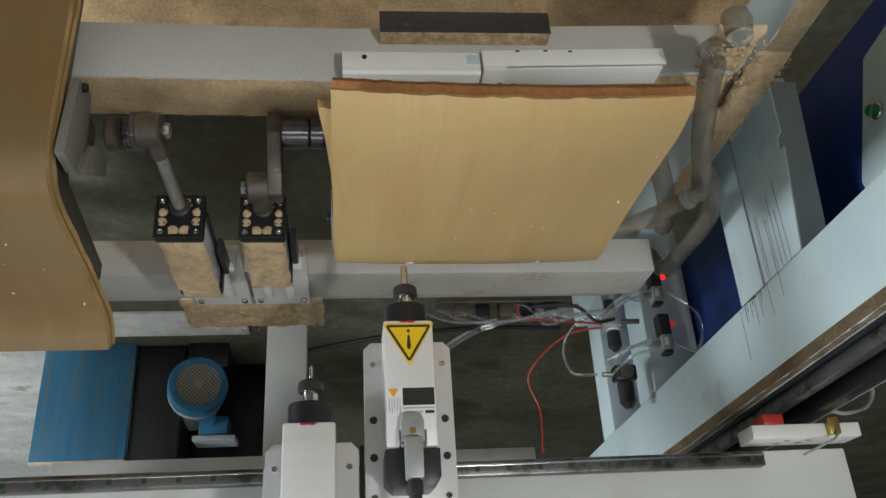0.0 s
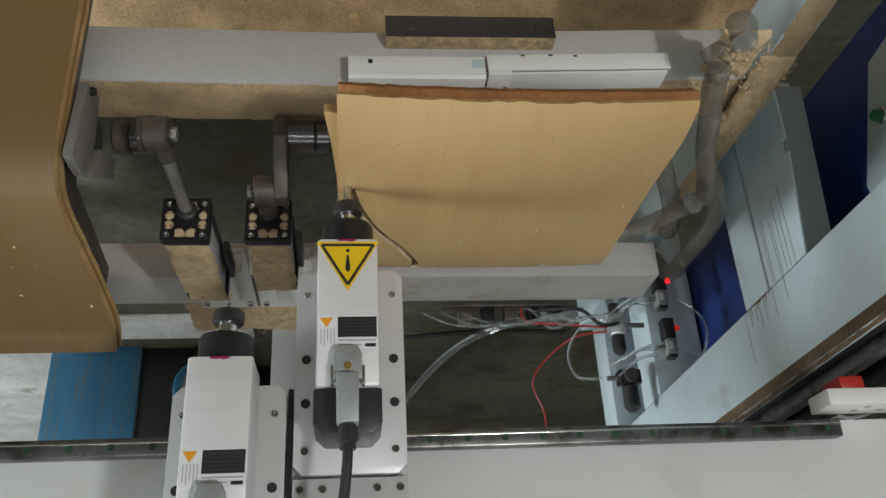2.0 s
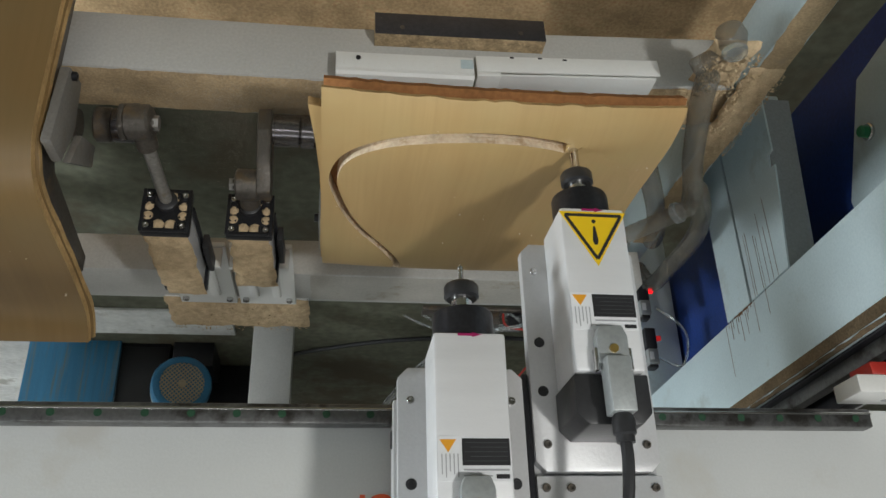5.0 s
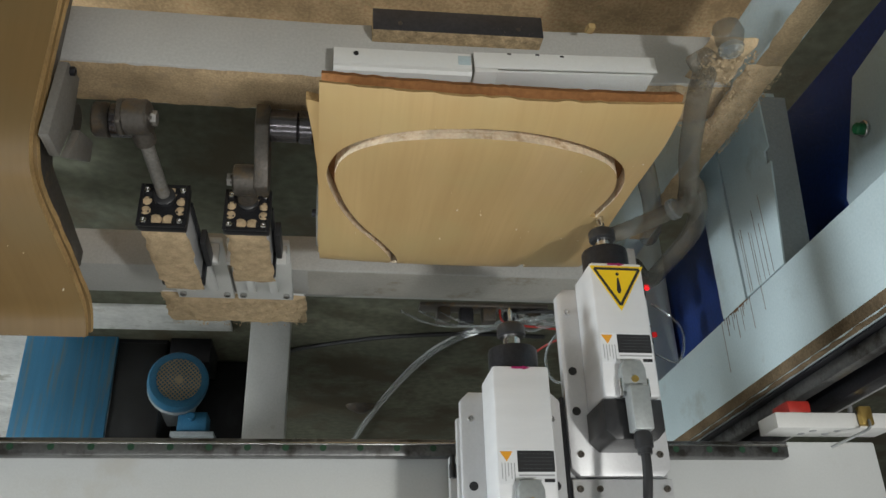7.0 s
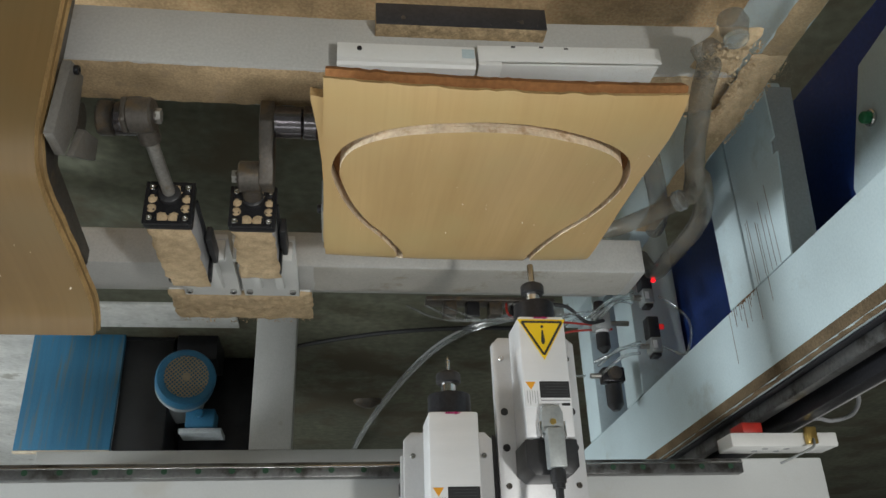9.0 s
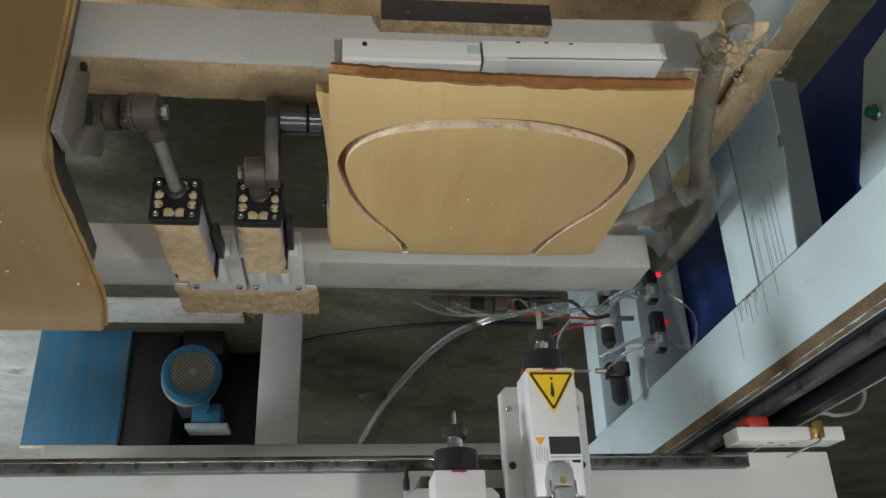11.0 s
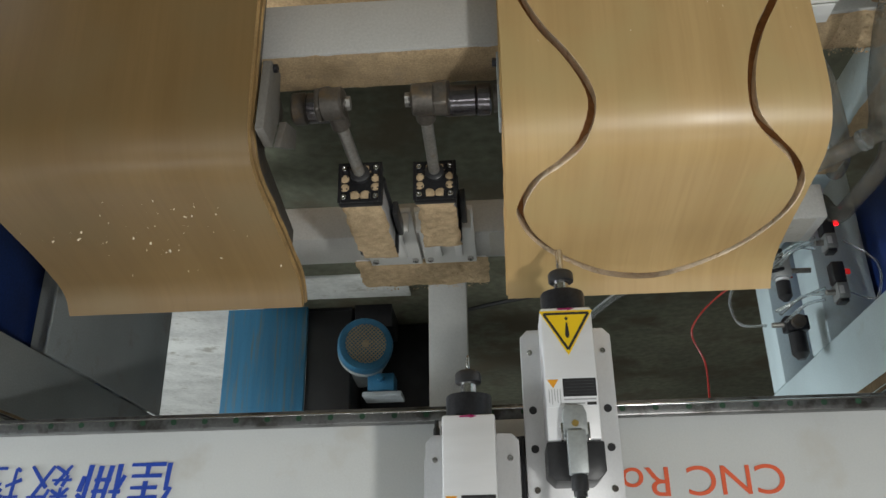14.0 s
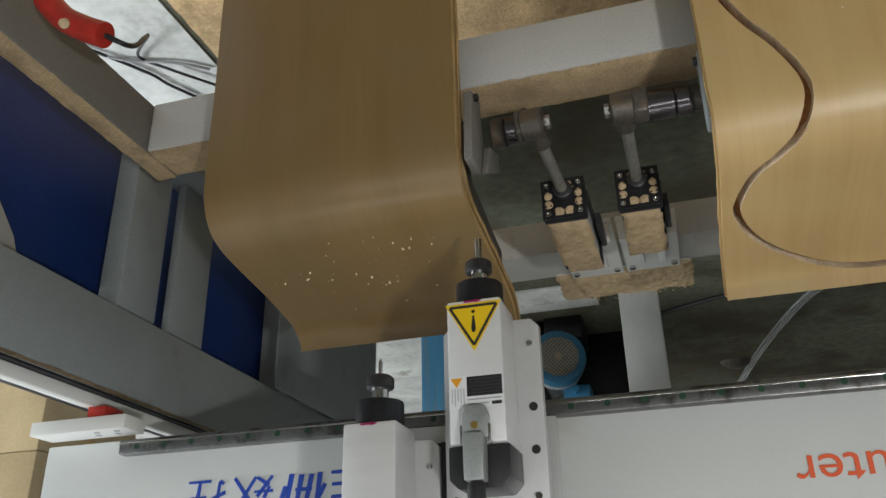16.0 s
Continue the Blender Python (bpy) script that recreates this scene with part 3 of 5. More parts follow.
# ---------------------------------------------------------------- spindle head
def spindle(name, parent, at, label_z, warn):
    """A square air-cooled spindle. Its own zero is the underside of its housing."""
    x, y, z = at
    m = Matrix.Translation((x, y, z))
    w, d = 0.0405, 0.043

    def p(nm, bm, mat, par, label=""):
        bm.transform(m)
        return part(nm, bm, mat, par, label)
    sp = p(name, box(-w, w, -d, d, 0, 0.209, 0.004), SPINDLE_ALU, parent, "square brushed aluminium spindle")
    p("nose", lathe([(0.035, -0.037), (0.036, -0.034), (0.036, -0.001)], 32), BLACK_STEEL, sp, "black steel spindle nose")
    p("shaft", lathe([(0.0125, -0.062), (0.0125, -0.036)], 24), STEEL, sp, "polished steel spindle shaft")
    p("collet_nut", lathe([(0.014, -0.079), (0.019, -0.076), (0.021, -0.073), (0.021, -0.060), (0.018, -0.0575)], 24), BLACK, sp, "black collet nut")
    if warn:
        p("cutter", lathe([(0.0055, -0.117), (0.006, -0.116), (0.006, -0.078)], 14), STEEL, sp, "straight steel router bit")
    else:
        b = lathe([(0.001, -0.105), (0.003, -0.10), (0.003, -0.078)], 12)
        for k in range(4):
            lathe([(0.0036, -0.100 + k * 0.006), (0.0036, -0.098 + k * 0.006)], 8, None, b)
        p("cutter", b, STEEL, sp, "thin twisted steel drill bit")
    p("fan_cover", prism([(-0.043, 0.211), (0.043, 0.211), (0.043, 0.255), (0.030, 0.268), (-0.030, 0.268), (-0.043, 0.255)], "y", -d + 0.004, d, 0.002), BLACK, sp, "black plastic fan cover")
    if warn:
        tri = 0.042
        p("warning_sign", prism([(-tri, 0.006), (tri, 0.006), (0, 0.079)], "y", -d - 0.0008, -d - 0.0001), YELLOW, sp, "yellow triangular warning sticker")
        for a, b, c in (((-0.035, 0.011), (0.035, 0.011), 0.0022), ((-0.035, 0.011), (0, 0.070), 0.0022), ((0.035, 0.011), (0, 0.070), 0.0022)):
            bm = rod((a[0], -d - 0.0012, a[1]), (b[0], -d - 0.0012, b[1]), c, 6)
            bm.transform(Matrix.Translation((0, -d - 0.0012, 0)) @ Matrix.Diagonal((1, 0.25, 1, 1)) @ Matrix.Translation((0, d + 0.0012, 0)))
            p("sign_border", bm, LABEL_BLACK, sp)
        p("sign_mark", prism([(-0.0012, 0.026), (0.0012, 0.026), (0.0035, 0.046), (0.0015, 0.051), (-0.0015, 0.051), (-0.0035, 0.046)], "y", -d - 0.0014, -d - 0.0007), LABEL_BLACK, sp)
        p("sign_dot", rod((0, -d - 0.0007, 0.0195), (0, -d - 0.0014, 0.0195), 0.0026, 12), LABEL_BLACK, sp)
    p("arrow", prism([(0.013, 0.0016), (-0.003, 0.0016), (-0.003, 0.0003), (-0.013, 0.003), (-0.003, 0.0058), (-0.003, 0.0044), (0.013, 0.0044)], "y", -d - 0.0009, -d - 0.0002), MAGENTA, sp, "small magenta arrow sticker")
    lz = label_z
    lz += 0.005
    lab = p("rating_label", box(-0.0385, 0.0385, -d - 0.0007, -d - 0.0001, lz, lz + 0.046, 0), LABEL, sp, "white and black rating label")
    p("label_panel", box(-0.0375, 0.013, -d - 0.0011, -d - 0.0006, lz + 0.002, lz + 0.030, 0), LABEL_BLACK, lab)
    for k in range(5):
        p("label_line", box(-0.035, 0.010 - 0.006 * (k % 2), -d - 0.0014, -d - 0.0010, lz + 0.006 + 0.0048 * k, lz + 0.0066 + 0.0048 * k, 0), LABEL_FAINT, lab)
    p("label_line", box(-0.036, 0.012, -d - 0.0011, -d - 0.0006, lz + 0.0335, lz + 0.0355, 0), LABEL_GREY, lab)
    p("label_mark", box(-0.036, -0.022, -d - 0.0011, -d - 0.0006, lz + 0.039, lz + 0.0435, 0), LABEL_BLACK, lab)
    p("label_line", box(-0.018, 0.012, -d - 0.0011, -d - 0.0006, lz + 0.040, lz + 0.0415, 0), LABEL_GREY, lab)
    for k in range(5):
        p("label_line", box(0.017 + 0.0042 * k, 0.0181 + 0.0042 * k, -d - 0.0011, -d - 0.0006, lz + 0.018, lz + 0.042 - 0.003 * (k % 3), 0), LABEL_GREY, lab)
    p("label_sign", prism([(0.019, lz + 0.003), (0.0365, lz + 0.003), (0.0277, lz + 0.0165)], "y", -d - 0.0011, -d - 0.0006), material("orange_print", (0.75, 0.33, 0.02), 0.4, 0, 0.03), lab)
    # connector and cable
    c = p("connector", prism([(-0.013, 0.160), (0.013, 0.160), (0.018, 0.172), (0.018, 0.205), (-0.018, 0.205), (-0.018, 0.172)], "y", -d - 0.016, -d + 0.001, 0.002), CONNECTOR, sp, "grey cast cable connector")
    p("plug", prism([(-0.014, 0.200), (0.014, 0.200), (0.0135, 0.262), (-0.0135, 0.262)], "y", -d - 0.030, -d - 0.003, 0.002), CONNECTOR, c, "grey cast plug")
    p("screw", rod((0, -d - 0.016, 0.188), (0, -d - 0.019, 0.188), 0.005, 14), BRASS, c)
    for sx in (-1, 1):
        p("latch", box(sx * 0.0195 - 0.002, sx * 0.0195 + 0.002, -d - 0.014, -d - 0.004, 0.186, 0.212, 0.001), STEEL, c)
    p("gland", lathe([(0.009, 0.262), (0.0115, 0.265), (0.0125, 0.270), (0.0125, 0.284), (0.010, 0.286), (0.010, 0.293)], 16, Matrix.Translation((0, -d - 0.017, 0))), BLACK, c, "black cable gland")
    p("cable", pipe([(0, -d - 0.017, 0.29), (0.001, -d - 0.019, 0.315), (0.006, -d - 0.016, 0.36), (0.016, -d - 0.01, 0.42), (0.02, -d, 0.5)], 0.0065, 10), RUBBER, c, "black cable")
    return sp


def spindle_head():
    """Origin at the tip of the warning-marked spindle's bit."""
    t = thing("spindle_head", (-0.1, 1.318, 1.183), "pair of aluminium router spindles on bolted mounting plates", "spindle head")
    y0, y1 = 0.045, 0.062
    ch = 0.012
    for x0, x1, z0, z1 in ((-0.078, 0.072, 0.125, 0.418), (0.082, 0.232, 0.296, 0.62)):
        pl = part("mounting_plate", prism([(x0 + ch, z0), (x1 - ch, z0), (x1, z0 + ch), (x1, z1 - ch), (x1 - ch, z1), (x0 + ch, z1), (x0, z1 - ch), (x0, z0 + ch)], "y", y0, y1, 0.001), ALU, t, "bevelled aluminium mounting plate")
        for k, dz in enumerate((0.040, 0.136, 0.198, 0.262)):
            for xx in (x0 + 0.015, x1 - 0.015):
                if k in (0, 3):
                    socket_bolt((xx, y0 + 0.0005, z0 + dz), (0, -1, 0), 0.0048, STEEL if k == 0 else DULL_STEEL, pl)
                else:
                    b = lathe([(0.0065, 0), (0.0065, 0.0012), (0.004, 0.0012), (0.004, 0.0006)], 16)
                    b.transform(along((xx, y0, z0 + dz), (xx, y0 - 1, z0 + dz)))
                    part("bolt_hole", b, BLACK, pl)
    part("slide_plate", box(-0.078, 0.236, 0.0625, 0.078, 0.33, 0.66, 0.002), ALU, t, "grey aluminium slide plate")
    part("edge_strip", box(0.0735, 0.0805, 0.05, 0.0622, 0.30, 0.62, 0.001), BLACK_STEEL, t, "dark gap strip between the plates")
    lowp = part("lower_plate", box(-0.078, 0.072, 0.048, 0.0622, 0.422, 0.62, 0.001), ALU, t)
    for xx in (-0.068, -0.038, 0.033, 0.062):
        socket_bolt((xx, 0.0483, 0.436), (0, -1, 0), 0.0048, DULL_STEEL, lowp)
    spindle("spindle", t, (0, 0.001, 0.117), 0.109, True)
    spindle("spindle", t, (0.159, 0.001, 0.283), 0.112, False)
    return t


HEAD = spindle_head()


def carriage():
    """Origin in the middle of the gantry's front face."""
    t = thing("carriage", (-0.02, 1.58, 1.46), "grey aluminium gantry carriage block behind the spindles", "carriage")
    part("carriage_plate", box(-0.145, 0.150, -0.045, -0.029, 0.050, 0.36, 0.003), ALU, t)
    for x in (-0.13, 0.115):
        part("slide_rail", box(x, x + 0.018, -0.176, -0.046, 0.085, 0.36, 0.002), RAIL, t)
    part("ball_screw", rod((0.0, -0.11, 0.10), (0.0, -0.11, 0.36), 0.008, 14), STEEL, t)
    part("screw_bracket", box(-0.05, 0.05, -0.14, -0.046, 0.10, 0.13, 0.002), BLACK_STEEL, t)
    part("hose_stub", lathe([(0.006, 0.0), (0.006, 0.02), (0.004, 0.024), (0.004, 0.036)], 12, along((0.148, -0.07, 0.09), (0.148, -0.07, 0.0))), BLACK, t, "small black air stub")
    return t


CARRIAGE = carriage()

# ---------------------------------------------------------------- bent plywood shells
AXIS_Y, AXIS_Z = 1.172, 0.988
SHELL_W = 0.476
PROFILE = [(-.166, -.336), (-.180, -.315), (-.187, -.265), (-.186, -.200), (-.182, -.100), (-.181, 0), (-.181, .080), (-.180, .122),
           (-.175, .165), (-.155, .202), (-.122, .223), (-.080, .233), (-.030, .240), (.060, .251), (.120, .261), (.172, .272), (.202, .287), (.222, .312)]
_pts = spline([(a, b, 0) for a, b in PROFILE], 6)
_len = [0.0]
for a, b in zip(_pts, _pts[1:]):
    _len.append(_len[-1] + (b - a).length)
S_END = _len[-1]


def on_profile(s):
    if s < 0:
        d = (_pts[1] - _pts[0]).normalized()
        return _pts[0] + d * s, Vector((-d.y, d.x, 0))
    s = min(s, S_END)
    i = max(k for k in range(len(_len)) if _len[k] <= s + 1e-9)
    i = min(i, len(_pts) - 2)
    f = (s - _len[i]) / (_len[i + 1] - _len[i])
    p = _pts[i].lerp(_pts[i + 1], f)
    d = (_pts[min(i + 2, len(_pts) - 1)] - _pts[max(i - 1, 0)]).normalized()
    return p, Vector((-d.y, d.x, 0))


def shell_point(u, s, depth):
    """u across, s along the bend, depth below the show face."""
    p, n = on_profile(s)
    k = max(0.0, min(1.0, (0.62 - s) / 0.5))
    crown = 0.025 * k * (1 - (u / (SHELL_W / 2)) ** 2)
    q = p + n * (crown - depth)
    return Vector((u, q.x, q.y))


def shell_slab(u0, u1, s0, s1, top, thick, nu=20, ns=72, wave=0.0, skew=0.0):
    bm = bmesh.new()
    g = [[[bm.verts.new(shell_point(u0 + (u1 - u0) * i / nu + skew * max(0.0, 0.21 - s0 - (s1 - s0) * j / ns) + wave * noise.noise(Vector((j * 0.23, top * 50, i))) * (i in (0, nu)), s0 + (s1 - s0) * j / ns + wave * 1.2 * noise.noise(Vector((i * 1.37, top * 70, 3))) * (j in (0, ns)), d)) for j in range(ns + 1)] for i in range(nu + 1)] for d in (top, top + thick)]
    for i in range(nu):
        for j in range(ns):
            bm.faces.new((g[0][i][j], g[0][i + 1][j], g[0][i + 1][j + 1], g[0][i][j + 1]))
            f = bm.faces.new((g[1][i][j + 1], g[1][i + 1][j + 1], g[1][i + 1][j], g[1][i][j]))
            f.material_index = 1
    rim = [(i, 0) for i in range(nu)] + [(nu, j) for j in range(ns)] + [(i, ns) for i in range(nu, 0, -1)] + [(0, j) for j in range(ns, 0, -1)]
    for a, b in zip(rim, rim[1:] + rim[:1]):
        f = bm.faces.new((g[0][a[0]][a[1]], g[1][a[0]][a[1]], g[1][b[0]][b[1]], g[0][b[0]][b[1]]))
        f.material_index = 1
    return bm


KERF = 0.012


def kerf_half(s):
    """Half the width of the groove, wider round the top of the back."""
    return KERF / 2 + 0.0028 * max(0.0, min(1.0, (0.16 - s) / 0.09))


# the routed outline in (across, along): round the back first, then round the seat
BACK_LINE = [(.107, .492), (.135, .422), (.174, .362), (.202, .300), (.219, .236), (.221, .200), (.212, .157), (.190, .119), (.154, .088), (.106, .068), (.050, .057),
             (-.002, .055), (-.056, .061), (-.118, .082), (-.166, .114), (-.197, .158), (-.211, .215), (-.204, .272), (-.186, .325), (-.155, .382), (-.134, .438), (-.125, .490)]
SEAT_LINE = [(-.130, .528), (-.155, .561), (-.186, .594), (-.211, .635), (-.223, .680), (-.218, .747), (-.190, .810), (-.146, .864), (-.094, .898), (-.036, .916),
             (.024, .915), (.086, .897), (.148, .850), (.192, .791), (.214, .727), (.211, .683), (.190, .626), (.156, .590), (.124, .553)]


def groove():
    """The closed line of the routed outline; first the part cut during the clip."""
    whole = BACK_LINE + SEAT_LINE
    loop = [(p.x, p.y) for p in spline([(a, b, 0) for a, b in whole[-1:] + whole + whole[:2]], 4)]
    nb, nw = 4 * len(BACK_LINE), 4 * (len(whole) + 1)
    return loop[4:nb + 1], loop[nb:nw + 1]


def ribbon(line, slack, top, bottom, bm=None):
    """A bar that follows a line on the shell."""
    bm = bm or bmesh.new()
    rings = []
    for i, (u, s) in enumerate(line):
        a, b = line[max(i - 1, 0)], line[min(i + 1, len(line) - 1)]
        d = Vector((b[0] - a[0], b[1] - a[1])).normalized()
        n = Vector((-d.y, d.x)) * (kerf_half(s) - slack)
        rings.append([bm.verts.new(shell_point(u + n.x, s + n.y, top)), bm.verts.new(shell_point(u - n.x, s - n.y, top)),
                      bm.verts.new(shell_point(u - n.x, s - n.y, bottom)), bm.verts.new(shell_point(u + n.x, s + n.y, bottom))])
    for a, b in zip(rings, rings[1:]):
        for k in range(4):
            bm.faces.new((a[k], a[(k + 1) % 4], b[(k + 1) % 4], b[k]))
    bm.faces.new(rings[0][::-1])
    bm.faces.new(rings[-1])
    return bm


def fixture_parts(t, side):
    """The turning jig that carries a shell: side is +1 where its shaft leaves toward +x."""
    e = side * SHELL_W / 2
    s = side
    part("mould_rib", prism([(-.155, -.26), (-.155, .10), (-.11, .185), (.15, .215), (.15, .185), (-.06, .15), (-.12, .05), (-.12, -.26)], "x", e - s * 0.06, e - s * 0.03, 0.003), DULL_STEEL, t)
    part("mould_rib", prism([(-.155, -.26), (-.155, .10), (-.11, .185), (.15, .215), (.15, .185), (-.06, .15), (-.12, .05), (-.12, -.26)], "x", -e + s * 0.03, -e + s * 0.06, 0.003), DULL_STEEL, t)
    part("cross_tube", rod((-e + s * 0.02, 0, 0.02), (e + s * 0.012 * (s > 0) - s * 0.03 * (s < 0), 0, 0.02), 0.024, 20), DULL_STEEL, t)
    lo, hi = (e + 0.001, e + 0.0065) if s > 0 else (e - 0.002, e + 0.012)
    plate = [(-.160, .040), (-.105, .028), (-.100, .150), (-.120, .165), (-.155, .160)] if s > 0 else [(-.1675, .038), (-.112, .0245), (-.101, .105), (-.125, .172), (-.180, .172)]
    br = part("bracket", prism(plate, "x", lo, hi, 0.0015), PAINT_SHADE if s > 0 else PAINT_DARK, t, "grey painted steel side bracket")
    socket_bolt((hi, -.148, .052) if s > 0 else (lo, -.152, .043), (s, 0, 0), 0.007, BLACK_STEEL, br)
    if s < 0:
        part("bracket_foot", prism([(-.102, .111), (-.039, .088), (-.033, .122), (-.127, .174)], "x", lo - 0.012, lo - 0.0005, 0.0015), PAINT_DARK, br)
    h0, c0, c1, a0, a1, n0 = (0.016, 0.042, 0.100, 0.088, 0.112, 0.150) if s > 0 else (-0.004, 0.022, 0.064, 0.056, 0.066, 0.106)
    sh = part("shaft_housing", rod((e + s * h0, 0, 0.02), (e + s * c0, 0, 0.02), 0.029, 24, 0.003), DARK_STEEL if s > 0 else DULL_STEEL, t, "dark steel shaft housing")
    part("collar", rod((e + s * (c0 + 0.0005), 0, 0.02), (e + s * c1, 0, 0.02), 0.0275, 28, 0.002), DARK_STEEL, sh, "shiny dark steel collar")
    jy, jz = -0.081, 0.068
    lo, hi = sorted((e + s * a0, e + s * a1))
    cr = part("crank_arm", prism([(0.026, 0.03), (0.022, -0.012), (-0.02, -0.012), (jy - 0.024, jz - 0.016), (jy - 0.018, jz + 0.022), (jy + 0.012, jz + 0.026)], "x", lo, hi, 0.004), DULL_STEEL, t, "dusty steel crank arm")
    part("pin", rod((e + s * a1, jy, jz), (e + s * (n0 + 0.002), jy, jz), 0.011, 14), DULL_STEEL, cr)
    part("nut", rod((e + s * n0, jy, jz), (e + s * (n0 + 0.008), jy, jz), 0.012, 6), ROD_STEEL, cr, "grey hex nut")
    return e, jy, jz


def shell_left():
    t = thing("plywood_shell", (0.620, AXIS_Y, AXIS_Z), "uncut bent plywood chair shell blank clamped on its jig", "plywood shell", "chair shells")
    h = SHELL_W / 2
    part("top_sheet", shell_slab(-h + 0.024, h, 0, S_END, 0, 0.015), [WOOD_DIMMED, PLY_EDGE], t, "honey-coloured bent veneer sheet, darkened for shade")
    part("lower_sheet", shell_slab(-h + 0.020, h - 0.003, 0.006, S_END - 0.004, 0.0155, 0.012, wave=0.003), [WOOD_DIMMED, PLY_EDGE], t)
    part("backing_sheet", shell_slab(-h + 0.028, h - 0.006, 0.012, S_END - 0.012, 0.028, 0.008, wave=0.004), [PLY_UNDER, PLY_UNDER], t)
    fixture_parts(t, -1)
    rng = random.Random(5)
    bm = bmesh.new()
    for k in range(70):
        u, s = rng.gauss(0.02, 0.10), rng.gauss(0.72, 0.06)
        if abs(u) < h - 0.01 and 0.62 < s < S_END - 0.02:
            c = shell_point(u, s, -0.0006)
            r = 0.0004 + 0.0022 * rng.random() ** 3
            bmesh.ops.create_cube(bm, size=1, matrix=Matrix.LocRotScale(c, Euler((rng.uniform(0, 3), rng.uniform(0, 3), rng.uniform(0, 3))), (r * 2.4, r, r * 0.8)))
    tagged(part("wood_crumbs", bm, PALE_WOOD, t, "pale wood crumbs", False), kind="stuff")
    return t


def shell_right():
    t = thing("plywood_shell", (-0.219, AXIS_Y, AXIS_Z), "bent plywood chair shell with a routed outline groove", "plywood shell", "chair shells")
    h = SHELL_W / 2
    cut, done = groove()
    sheet = part("top_sheet", shell_slab(-h, h, 0.010, S_END, 0, 0.010, 40, wave=0.0008), [WOOD, PLY_EDGE], t, "pale beech veneer sheet with a routed groove")
    low = part("lower_sheet", shell_slab(-h - 0.003, h + 0.003, 0.050, S_END - 0.004, 0.0103, 0.014, 40, wave=0.0022, skew=0.085), [WOOD, PLY_EDGE], t)
    part("backing_sheet", shell_slab(-h - 0.010, h - 0.002, 0.003, S_END - 0.012, 0.0268, 0.020, 60, wave=0.0015), [PLY_UNDER, PLY_UNDER], t, "brown glue-stained backing sheet")
    line = cut[:-1] + done
    bm = bmesh.new()
    loop = line[:-1]
    rings = []
    for i, (u, s) in enumerate(loop):
        a, b = loop[i - 1], loop[(i + 1) % len(loop)]
        d = Vector((b[0] - a[0], b[1] - a[1])).normalized()
        n = Vector((-d.y, d.x)) * kerf_half(s)
        rings.append([bm.verts.new(shell_point(u + k * n.x, s + k * n.y, dd)) for k, dd in ((1, -0.01), (-1, -0.01), (-1, 0.0265), (1, 0.0265))])
    for i in range(len(rings)):
        a, b = rings[i], rings[(i + 1) % len(rings)]
        for k in range(4):
            bm.faces.new((a[k], a[(k + 1) % 4], b[(k + 1) % 4], b[k]))
    me = mesh_of("kerf", bm, CUT_WOOD)
    tool = bpy.data.objects.new("kerf", me)
    scene.collection.objects.link(tool)
    for ob in (sheet, low):
        md = ob.modifiers.new("kerf", "BOOLEAN")
        md.operation, md.solver, md.object = "DIFFERENCE", "EXACT", tool
        md.material_mode = "TRANSFER"
    bpy.context.view_layer.update()
    dg = bpy.context.evaluated_depsgraph_get()
    tool.parent = t
    bpy.context.view_layer.update()
    dg = bpy.context.evaluated_depsgraph_get()
    for ob in (sheet, low):
        made = bpy.data.meshes.new_from_object(ob.evaluated_get(dg))
        ob.modifiers.clear()
        ob.data = made
    bpy.data.objects.remove(tool)
    rng = random.Random(12)
    bm = bmesh.new()
    for k in range(26):
        u, q = rng.uniform(-h, h) * 0.95, rng.uniform(0.03, 0.42)
        r = 0.0004 + 0.0014 * rng.random() ** 2
        bmesh.ops.create_cube(bm, size=1, matrix=Matrix.LocRotScale(shell_point(u, q, -r * 0.3), Euler((rng.uniform(0, 3), rng.uniform(0, 3), rng.uniform(0, 3))), (r * 2.6, r, r * 0.8)))
    tagged(part("wood_crumbs", bm, PALE_WOOD, t, "pale wood crumbs", False), kind="stuff")
    fixture_parts(t, 1)
    return t, cut


shell_left()
RIGHT_SHELL, CUT = shell_right()
TURN_CUT = pose(-0.219, AXIS_Y, AXIS_Z, -90, 0, 0)

HEAD_ROWS = [(0, -.100, 1.318, 1.183), (.5, -.066, 1.247, 1.179), (1, -.026, 1.182, 1.168), (1.5, 0, 1.120, 1.160), (2, .006, 1.051, 1.162), (2.5, -.015, .984, 1.174),
             (3, -.060, .934, 1.187), (3.5, -.119, .904, 1.194), (4, -.184, .889, 1.199), (4.5, -.250, .888, 1.199), (5, -.315, .903, 1.191), (5.5, -.372, .937, 1.179),
             (6, -.414, .992, 1.168), (6.5, -.432, 1.060, 1.161), (7, -.430, 1.134, 1.157), (7.5, -.409, 1.197, 1.165), (8, -.371, 1.258, 1.179), (8.5, -.350, 1.311, 1.182),
             (9, -.352, 1.347, 1.173), (9.5, -.352, 1.352, 1.215), (10, -.351, 1.347, 1.262), (11, -.349, 1.343, 1.275), (11.5, -.349, 1.343, 1.275), (12, -.352, 1.349, 1.273),
             (12.5, -.354, 1.357, 1.271), (13, -.305, 1.340, 1.270), (13.5, -.185, 1.291, 1.270), (14, -.067, 1.243, 1.272), (14.5, .048, 1.195, 1.272), (15, .164, 1.147, 1.273),
             (15.5, .280, 1.105, 1.273), (16, .392, 1.050, 1.273)]


